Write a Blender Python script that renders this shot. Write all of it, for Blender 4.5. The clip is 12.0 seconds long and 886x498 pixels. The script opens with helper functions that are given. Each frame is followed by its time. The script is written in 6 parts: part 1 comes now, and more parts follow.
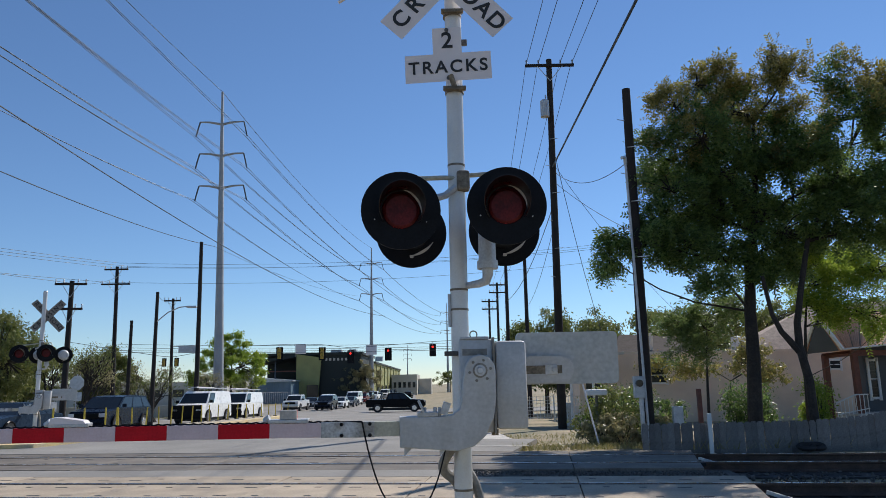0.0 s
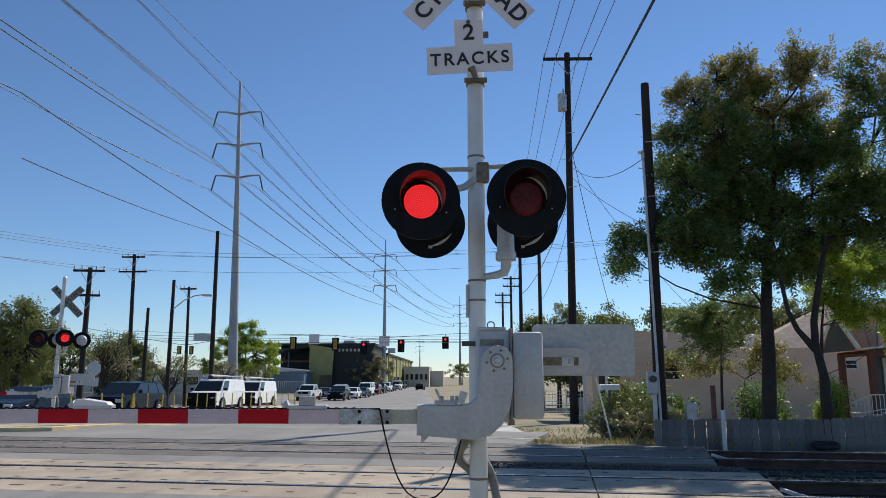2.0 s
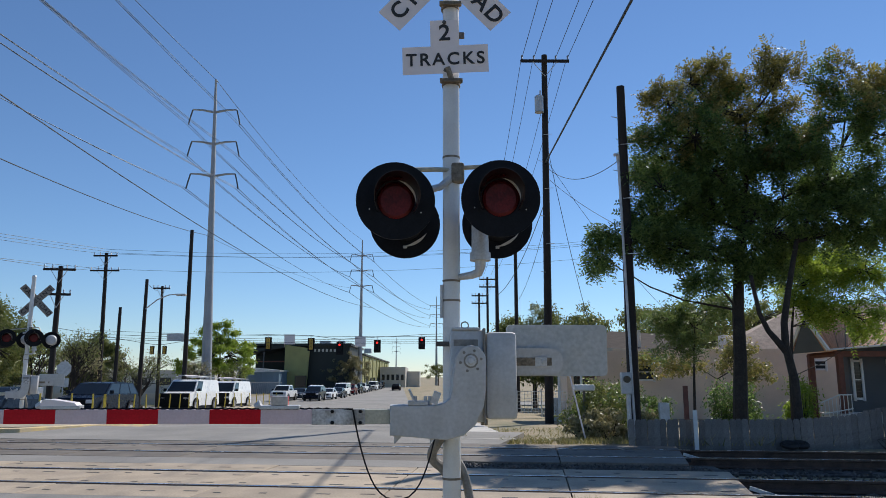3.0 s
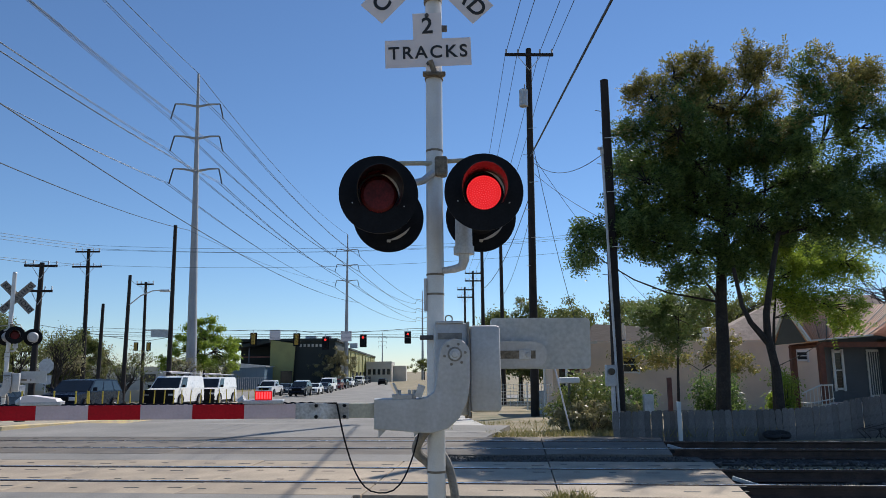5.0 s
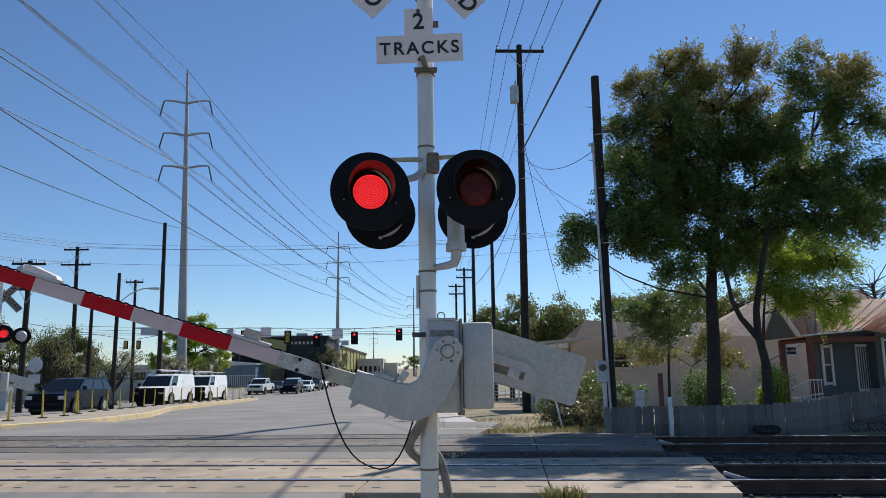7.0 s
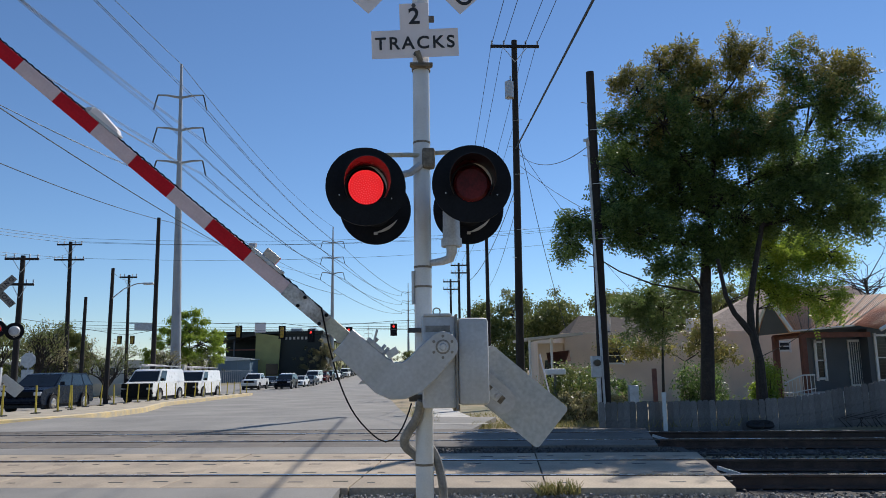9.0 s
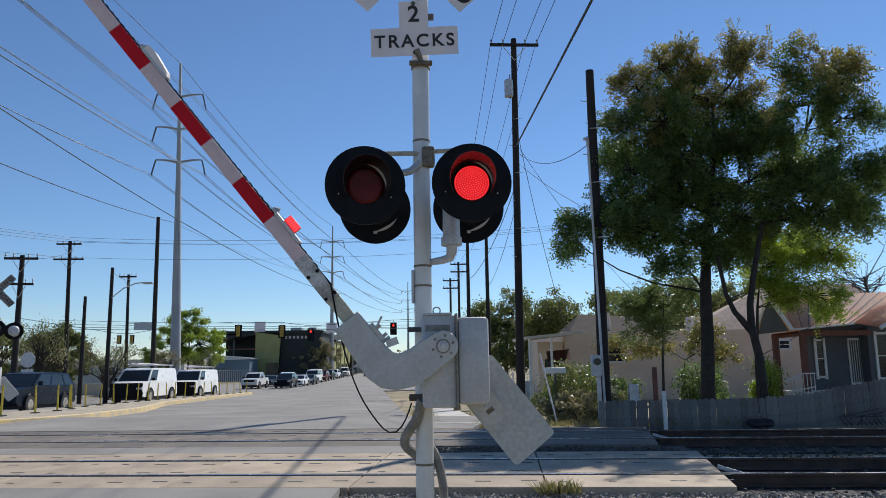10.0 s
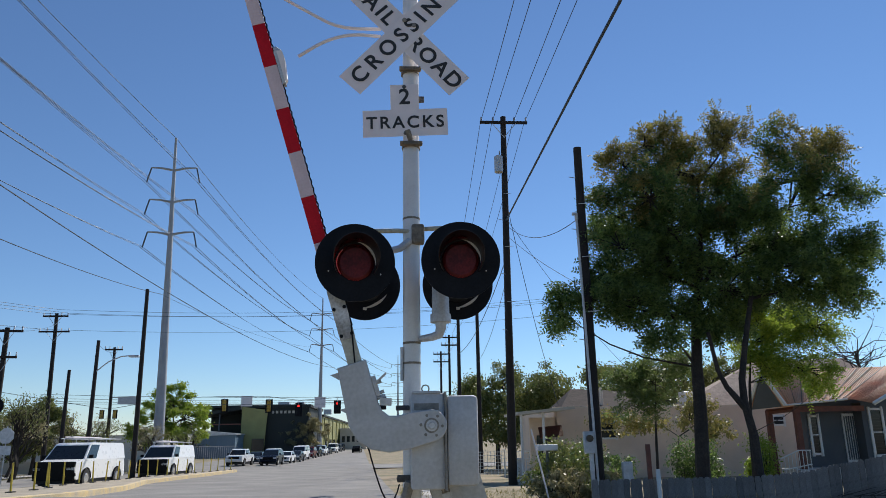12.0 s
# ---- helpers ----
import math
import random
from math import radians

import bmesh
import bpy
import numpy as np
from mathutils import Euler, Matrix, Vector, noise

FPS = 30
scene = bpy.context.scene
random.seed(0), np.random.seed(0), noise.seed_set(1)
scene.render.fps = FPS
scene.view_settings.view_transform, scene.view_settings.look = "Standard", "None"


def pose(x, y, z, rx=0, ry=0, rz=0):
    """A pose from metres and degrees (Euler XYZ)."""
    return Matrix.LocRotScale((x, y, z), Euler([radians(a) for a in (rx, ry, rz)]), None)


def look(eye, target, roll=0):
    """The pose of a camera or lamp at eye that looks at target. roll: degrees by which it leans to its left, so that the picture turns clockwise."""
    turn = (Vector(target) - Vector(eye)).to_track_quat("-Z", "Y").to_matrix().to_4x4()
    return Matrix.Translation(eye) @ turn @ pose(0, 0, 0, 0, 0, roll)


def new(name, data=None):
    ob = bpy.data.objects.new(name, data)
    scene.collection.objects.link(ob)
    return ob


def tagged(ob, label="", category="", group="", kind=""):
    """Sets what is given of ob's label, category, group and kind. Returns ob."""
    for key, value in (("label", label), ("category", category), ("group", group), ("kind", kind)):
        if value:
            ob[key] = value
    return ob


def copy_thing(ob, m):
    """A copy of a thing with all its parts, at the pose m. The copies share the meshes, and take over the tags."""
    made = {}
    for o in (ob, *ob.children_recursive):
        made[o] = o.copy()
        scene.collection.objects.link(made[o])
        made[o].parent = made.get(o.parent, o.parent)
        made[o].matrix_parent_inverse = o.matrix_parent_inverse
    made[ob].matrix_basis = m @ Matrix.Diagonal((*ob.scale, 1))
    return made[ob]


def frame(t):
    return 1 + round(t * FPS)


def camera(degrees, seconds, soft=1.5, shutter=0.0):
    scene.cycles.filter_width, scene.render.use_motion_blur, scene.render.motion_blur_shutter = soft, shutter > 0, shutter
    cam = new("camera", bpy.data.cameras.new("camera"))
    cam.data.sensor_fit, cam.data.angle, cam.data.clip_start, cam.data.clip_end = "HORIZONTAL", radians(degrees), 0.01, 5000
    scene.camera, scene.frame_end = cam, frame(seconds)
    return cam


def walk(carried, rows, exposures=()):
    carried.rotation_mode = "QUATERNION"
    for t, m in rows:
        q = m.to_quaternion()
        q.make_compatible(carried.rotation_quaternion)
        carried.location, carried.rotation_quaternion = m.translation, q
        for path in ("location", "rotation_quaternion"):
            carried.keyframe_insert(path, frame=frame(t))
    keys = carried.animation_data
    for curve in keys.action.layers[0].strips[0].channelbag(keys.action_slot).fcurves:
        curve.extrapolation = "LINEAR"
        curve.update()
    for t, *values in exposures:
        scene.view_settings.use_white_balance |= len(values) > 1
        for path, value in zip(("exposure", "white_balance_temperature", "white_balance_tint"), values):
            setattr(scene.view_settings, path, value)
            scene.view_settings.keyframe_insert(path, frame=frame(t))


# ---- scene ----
cam = camera(63.4, 12.0, soft=0.5)
PATH = [
    (0, (0.002, 0.004, 1.534), (0.001, 1.97, 1.903), -1.1),
    (0.5, (-0.003, -0.015, 1.518), (-0.032, 1.947, 1.904), -0.6),
    (1, (-0.022, 0.008, 1.52), (-0.081, 1.973, 1.886), -0.1),
    (1.5, (-0.032, -0.028, 1.511), (-0.092, 1.94, 1.866), 0.0),
    (2, (-0.035, -0.032, 1.511), (-0.075, 1.937, 1.861), 0.0),
    (2.5, (-0.026, -0.033, 1.508), (-0.035, 1.936, 1.859), 0.1),
    (3, (-0.016, -0.033, 1.509), (0.008, 1.935, 1.86), -0.0),
    (5, (-0.001, -0.031, 1.505), (0.063, 1.939, 1.84), -0.5),
    (5.5, (-0.003, -0.023, 1.506), (0.066, 1.949, 1.837), -0.6),
    (6, (0.002, -0.012, 1.504), (0.078, 1.96, 1.833), -0.6),
    (6.5, (-0.008, -0.016, 1.506), (0.076, 1.955, 1.833), -0.7),
    (7, (-0.009, -0.01, 1.508), (0.08, 1.961, 1.834), -0.8),
    (9, (-0.015, -0.005, 1.511), (0.089, 1.968, 1.824), -0.8),
    (9.5, (-0.018, 0.011, 1.508), (0.087, 1.984, 1.817), -0.9),
    (10, (-0.016, 0.019, 1.515), (0.089, 1.993, 1.825), -0.9),
    (10.5, (-0.011, 0.02, 1.515), (0.096, 1.989, 1.846), -0.9),
    (11, (-0.01, -0.001, 1.517), (0.106, 1.96, 1.894), -0.8),
    (11.5, (-0.008, 0.0, 1.539), (0.118, 1.946, 1.983), -0.8),
    (12, (-0.006, -0.019, 1.541), (0.125, 1.911, 2.048), -0.9),
]
walk(cam, [(t, look(eye, target, roll)) for t, eye, target, roll in PATH])

# ---- light ----
SUN_AZ, SUN_EL = radians(35), radians(43)          # azimuth to the right of straight ahead
world = bpy.data.worlds.new("sky")
scene.world = world
world.use_nodes = True
wn = world.node_tree
sky = wn.nodes.new("ShaderNodeTexSky")
sky.sky_type, sky.sun_disc = "NISHITA", False
sky.sun_elevation, sky.sun_rotation = SUN_EL, SUN_AZ
sky.air_density, sky.dust_density, sky.ozone_density, sky.altitude = 1.0, 0.0, 8.0, 200
wn.nodes["Background"].inputs["Strength"].default_value = 0.112
tone = wn.nodes.new("ShaderNodeHueSaturation")
tone.inputs["Saturation"].default_value = 1.0
wn.links.new(sky.outputs["Color"], tone.inputs["Color"])
wn.links.new(tone.outputs["Color"], wn.nodes["Background"].inputs["Color"])
sun_to = Vector((math.sin(SUN_AZ) * math.cos(SUN_EL), math.cos(SUN_AZ) * math.cos(SUN_EL), math.sin(SUN_EL)))
sun = new("sun", bpy.data.lights.new("sun", "SUN"))
sun.data.energy, sun.data.angle, sun.data.color = 4.6, radians(0.55), (1.0, 0.95, 0.88)
sun.matrix_world = look(sun_to * 60, (0, 0, 0))
scene.view_settings.exposure = 0.0


# ---- materials ----
def mat(name, color, rough=0.6, metal=0.0, vary=0.25, scale=6.0, fine=60.0, bump=0.1, dirt=None, dirt_amount=0.4, island=0.0, spread=0.0, spec=0.5):
    """Colour with broad stains and fine grain, relief and uneven gloss, in metres."""
    m = bpy.data.materials.new(name)
    m.use_nodes = True
    n, l = m.node_tree.nodes, m.node_tree.links
    b = n["Principled BSDF"]
    b.inputs["Metallic"].default_value = metal
    b.inputs["Specular IOR Level"].default_value = spec
    co = n.new("ShaderNodeTexCoord")
    big, small = n.new("ShaderNodeTexNoise"), n.new("ShaderNodeTexNoise")
    for t, s, d in ((big, scale, 6), (small, fine, 4)):
        t.inputs["Scale"].default_value, t.inputs["Detail"].default_value = s, d
        l.new(co.outputs["Object"], t.inputs["Vector"])
    dark = dirt or tuple(c * (1 - vary) for c in color)
    light = tuple(min(1, c * (1 + vary * 0.6)) for c in color)
    r1 = n.new("ShaderNodeValToRGB")
    r1.color_ramp.elements[0].position, r1.color_ramp.elements[1].position = 0.32, 0.68
    r1.color_ramp.elements[0].color = (*(d * dirt_amount + c * (1 - dirt_amount) if dirt else d for d, c in zip(dark, color)), 1)
    r1.color_ramp.elements[1].color = (*light, 1)
    l.new(big.outputs["Fac"], r1.inputs["Fac"])
    grain = n.new("ShaderNodeMix")
    grain.data_type, grain.blend_type = "RGBA", "OVERLAY"
    grain.inputs["Factor"].default_value = min(1.0, vary * 1.6)
    l.new(r1.outputs["Color"], grain.inputs["A"])
    l.new(small.outputs["Fac"], grain.inputs["B"])
    out = grain.outputs["Result"]
    if island or spread:
        src = n.new("ShaderNodeNewGeometry").outputs["Random Per Island"] if island else n.new("ShaderNodeObjectInfo").outputs["Random"]
        hsv = n.new("ShaderNodeHueSaturation")
        mp = n.new("ShaderNodeMapRange")
        a = island or spread
        mp.inputs["To Min"].default_value, mp.inputs["To Max"].default_value = 1 - a, 1 + a
        l.new(src, mp.inputs["Value"])
        l.new(mp.outputs["Result"], hsv.inputs["Value"])
        l.new(out, hsv.inputs["Color"])
        out = hsv.outputs["Color"]
    l.new(out, b.inputs["Base Color"])
    rr = n.new("ShaderNodeMapRange")
    rr.inputs["To Min"].default_value, rr.inputs["To Max"].default_value = max(0.02, rough - 0.12), min(1, rough + 0.12)
    l.new(big.outputs["Fac"], rr.inputs["Value"])
    l.new(rr.outputs["Result"], b.inputs["Roughness"])
    if bump:
        bp = n.new("ShaderNodeBump")
        bp.inputs["Strength"].default_value, bp.inputs["Distance"].default_value = bump, 0.02
        l.new(small.outputs["Fac"], bp.inputs["Height"])
        l.new(bp.outputs["Normal"], b.inputs["Normal"])
    return m


def glow(name, color, strength):
    m = bpy.data.materials.new(name)
    m.use_nodes = True
    b = m.node_tree.nodes["Principled BSDF"]
    b.inputs["Base Color"].default_value = (*color, 1)
    b.inputs["Emission Color"].default_value = (*color, 1)
    b.inputs["Emission Strength"].default_value = strength
    return m


def leaf_mat(name, color, color2, through_light=0.45):
    m = bpy.data.materials.new(name)
    m.use_nodes = True
    n, l = m.node_tree.nodes, m.node_tree.links
    b = n["Principled BSDF"]
    geo = n.new("ShaderNodeNewGeometry")
    ramp = n.new("ShaderNodeValToRGB")
    ramp.color_ramp.elements[0].color, ramp.color_ramp.elements[1].color = (*color, 1), (*color2, 1)
    l.new(geo.outputs["Random Per Island"], ramp.inputs["Fac"])
    l.new(ramp.outputs["Color"], b.inputs["Base Color"])
    b.inputs["Roughness"].default_value = 0.45
    tr = n.new("ShaderNodeBsdfTranslucent")
    l.new(ramp.outputs["Color"], tr.inputs["Color"])
    mx = n.new("ShaderNodeMixShader")
    mx.inputs["Fac"].default_value = through_light
    l.new(b.outputs["BSDF"], mx.inputs[1])
    l.new(tr.outputs["BSDF"], mx.inputs[2])
    l.new(mx.outputs["Shader"], n["Material Output"].inputs["Surface"])
    return m


ASPHALT = mat("asphalt", (0.262, 0.246, 0.222), 0.9, vary=0.24, scale=0.45, fine=70, bump=0.35)
ROAD_TAR = mat("tar", (0.05, 0.05, 0.05), 0.8)
CONCRETE = mat("concrete", (0.41, 0.33, 0.24), 0.85, vary=0.22, scale=1.6, fine=35, bump=0.2, spread=0.14)
# darker brown for the panels of the far track
DARK_PANEL = mat("dark_brown_panel", (0.17, 0.145, 0.118), 0.85, vary=0.3, scale=1.2, fine=30, bump=0.25, spread=0.15)
SIDEWALK = mat("sidewalk_concrete", (0.5, 0.47, 0.42), 0.85, vary=0.2, scale=1.2, fine=30, bump=0.2)
DIRT = mat("dry_ground", (0.30, 0.23, 0.15), 0.95, vary=0.35, scale=0.5, fine=14, bump=0.5, dirt=(0.12, 0.13, 0.05), dirt_amount=0.7)
# bed and ballast colours are darkened for oil and for tree shade
BALLAST = mat("ballast_bed", (0.06, 0.055, 0.05), 0.95, vary=0.5, scale=2, fine=25, bump=0.8)
STONE = mat("ballast_stone", (0.10, 0.088, 0.076), 0.9, vary=0.3, scale=8, fine=50, bump=0.2, island=0.6)
KERB = mat("faded_yellow_kerb", (0.62, 0.47, 0.22), 0.85, vary=0.25, scale=2.2, fine=30, bump=0.3, dirt=(0.45, 0.4, 0.33), dirt_amount=0.8)
GRAVEL = mat("pale_gravel", (0.27, 0.25, 0.225), 0.92, vary=0.3, scale=6, fine=60, bump=0.4, island=0.5)
RAIL_TOP = mat("polished_rail", (0.5, 0.5, 0.52), 0.25, 1.0, vary=0.1, bump=0.02)
RAIL_RUST = mat("rusty_rail", (0.09, 0.055, 0.04), 0.85, vary=0.4, scale=5, bump=0.3)
RUBBER = mat("black_rubber", (0.013, 0.013, 0.014), 0.7, vary=0.2)
ALU = mat("brushed_aluminium_mast", (0.66, 0.655, 0.64), 0.45, 0.25, vary=0.14, scale=3, fine=90, bump=0.04)
GALV = mat("galvanised_steel", (0.50, 0.51, 0.52), 0.5, 0.35, vary=0.2, scale=7, fine=60, bump=0.06)
SILVER = mat("silver_paint", (0.47, 0.475, 0.48), 0.5, 0.15, vary=0.12, scale=5, fine=40, bump=0.05, dirt=(0.35, 0.34, 0.32), dirt_amount=0.35)
WEIGHT = mat("dull_cast_weight", (0.37, 0.39, 0.395), 0.6, 0.1, vary=0.22, scale=5, fine=30, bump=0.08, dirt=(0.52, 0.52, 0.5), dirt_amount=0.5)
CLAMP = mat("weathered_clamp", (0.22, 0.185, 0.14), 0.7, 0.3, vary=0.4, scale=20, bump=0.2)
BLACK = mat("black_paint", (0.008, 0.009, 0.012), 0.6, vary=0.3, scale=8, bump=0.03, spec=0.15)
HOODIN = mat("hood_lining", (0.008, 0.006, 0.008), 0.3, vary=0.2, bump=0.02, spec=0.5)
# pale colour for the painted light crescents and the small clip
GLINT_AND_CLIP = mat("pale_glint_and_clip", (0.5, 0.48, 0.45), 0.5, vary=0.1, bump=0.02)
SIGN = mat("sign_sheeting", (0.74, 0.68, 0.68), 0.5, vary=0.06, scale=6, fine=120, bump=0.02)
INK = mat("sign_ink", (0.02, 0.02, 0.02), 0.6, vary=0.1, bump=0)
RED = mat("red_sheeting", (0.52, 0.008, 0.018), 0.5, vary=0.18, scale=5, fine=70, bump=0.03, spec=0.15)
WHITE_STRIPE = mat("white_sheeting", (0.66, 0.51, 0.52), 0.5, vary=0.12, scale=6, fine=70, bump=0.03)
BOARD = mat("worn_arm_board", (0.5, 0.5, 0.5), 0.6, 0.1, vary=0.4, scale=12, fine=60, bump=0.1, dirt=(0.25, 0.23, 0.2), dirt_amount=0.8)
DARK_STEEL = mat("dark_steel", (0.11, 0.105, 0.1), 0.55, 0.4, vary=0.3, scale=15, bump=0.1)
ADAPTER = mat("cream_zinc", (0.48, 0.46, 0.37), 0.5, 0.2, vary=0.2, scale=12, bump=0.05)
GREY_AND_SHADE = mat("dull_grey_and_shade", (0.24, 0.225, 0.2), 0.7, vary=0.25, scale=12, bump=0.15)
MEDIAN_TOP = mat("dusty_median_top", (0.40, 0.345, 0.26), 0.9, vary=0.25, scale=1.5, fine=30, bump=0.3)
LENS = mat("dark_red_lens", (0.10, 0.012, 0.014), 0.45, vary=0.4, scale=14, bump=0.1, spec=0.2)
LED_BED = glow("lit_red_bed", (0.8, 0.001, 0.006), 0.28)
LED_DOT = glow("lit_red_diode", (1.0, 0.065, 0.075), 1.5)
LAMP_OFF = mat("unlit_lamp_lens", (0.5, 0.46, 0.42), 0.4, vary=0.2)
WIRE = mat("wire", (0.05, 0.06, 0.07), 0.6, vary=0.1, bump=0)
WIRE_ALU = mat("aluminium_wire", (0.09, 0.11, 0.14), 0.5, 0.3, vary=0.1, bump=0)
WOOD_POLE = mat("creosoted_wood", (0.024, 0.019, 0.017), 0.9, vary=0.4, scale=2, fine=25, bump=0.4)
TOWER = mat("weathered_steel_tower", (0.36, 0.37, 0.38), 0.6, 0.3, vary=0.12, scale=1, bump=0.05)
BARK = mat("tree_bark", (0.038, 0.031, 0.026), 0.95, vary=0.45, scale=4, fine=22, bump=0.8)
PICKET = mat("grey_picket", (0.165, 0.158, 0.15), 0.9, vary=0.3, scale=5, fine=30, bump=0.3, spread=0.25)
BEIGE = mat("beige_stucco", (0.74, 0.59, 0.45), 0.9, vary=0.12, scale=0.8, fine=25, bump=0.2)
SIDING = mat("dark_grey_siding", (0.085, 0.095, 0.105), 0.7, vary=0.15, scale=1.5, bump=0.1)
RUST_ROOF = mat("rusty_corrugated_roof", (0.56, 0.29, 0.18), 0.7, 0.0, vary=0.3, scale=1.2, fine=18, bump=0.1, dirt=(0.5, 0.34, 0.25), dirt_amount=0.6)
GREY_ROOF = mat("grey_shingle_roof", (0.075, 0.062, 0.055), 0.95, vary=0.25, scale=3, fine=15, bump=0.4, spec=0.1)
TAN_ROOF = mat("faded_tan_shingles", (0.36, 0.27, 0.21), 0.9, vary=0.25, scale=3, fine=15, bump=0.4)
TRIM = mat("white_trim", (0.72, 0.71, 0.68), 0.6, vary=0.08, scale=4)
POST_WOOD = mat("red_brown_post", (0.16, 0.055, 0.035), 0.7, vary=0.3, scale=6)
GLASS = mat("dark_window_glass", (0.015, 0.02, 0.025), 0.06, vary=0.1, bump=0, spec=0.4)
BLUE_SHED = mat("blue_grey_metal_wall", (0.13, 0.20, 0.26), 0.6, vary=0.12, scale=0.6, bump=0.05)
# near-black green also carries the shade on the front and recessed walls
DARK_GREEN = mat("dark_green_and_shade", (0.014, 0.02, 0.017), 0.7, vary=0.2, scale=0.7)
OLIVE = mat("olive_panel", (0.30, 0.29, 0.11), 0.75, vary=0.12, scale=0.8)
CREAM = mat("cream_wall", (0.5, 0.47, 0.41), 0.85, vary=0.12, scale=0.5)
SIGNAL_Y = mat("amber_signal_housing", (0.42, 0.27, 0.03), 0.5, vary=0.15)
SIGNAL_R = glow("signal_red", (1.0, 0.03, 0.02), 1.2)
YELLOW_POST = mat("yellow_delineator", (0.55, 0.42, 0.05), 0.6, vary=0.2, scale=8)
WHITE_PAINT = mat("white_vehicle_paint", (0.80, 0.80, 0.79), 0.3, vary=0.015, bump=0)
NAVY_PAINT = mat("navy_vehicle_paint", (0.008, 0.013, 0.026), 0.28, 0.0, vary=0.1, bump=0, spec=0.1)
BLUE_PAINT = mat("blue_vehicle_paint", (0.02, 0.035, 0.06), 0.28, 0.0, vary=0.1, bump=0, spec=0.03)
BLACK_PAINT = mat("black_vehicle_paint", (0.012, 0.012, 0.013), 0.25, vary=0.1, bump=0, spec=0.03)
SLATE_PAINT = mat("slate_vehicle_paint", (0.05, 0.062, 0.075), 0.28, 0.0, vary=0.1, bump=0, spec=0.03)
MAROON_PAINT = mat("maroon_vehicle_paint", (0.12, 0.015, 0.02), 0.25, 0.2, vary=0.1, bump=0, spec=0.03)
CHROME = mat("chrome", (0.6, 0.6, 0.6), 0.2, 0.9, vary=0.1, bump=0)
HEADLIGHT = mat("headlight_glass", (0.6, 0.6, 0.62), 0.1, vary=0.1, bump=0, spec=0.8)
LEAF_DARK = leaf_mat("pecan_leaf", (0.05, 0.095, 0.024), (0.19, 0.27, 0.07), 0.55)
LEAF_MID = leaf_mat("mid_and_shaded_leaf", (0.08, 0.13, 0.035), (0.2, 0.25, 0.08), 0.5)
LEAF_GOLD = leaf_mat("turning_leaf", (0.13, 0.14, 0.035), (0.36, 0.30, 0.09), 0.5)
# bright green, raised to carry the backlight on the young tree
LEAF_BRIGHT = leaf_mat("bright_and_lit_leaf", (0.16, 0.25, 0.03), (0.36, 0.44, 0.06), 0.6)
LEAF_FAR = leaf_mat("roadside_leaf", (0.10, 0.13, 0.03), (0.22, 0.23, 0.07), 0.45)
LEAF_DRY = leaf_mat("dry_leaf", (0.20, 0.18, 0.08), (0.38, 0.34, 0.18), 0.4)
GRASS = leaf_mat("dry_grass", (0.13, 0.14, 0.03), (0.36, 0.30, 0.13), 0.35)


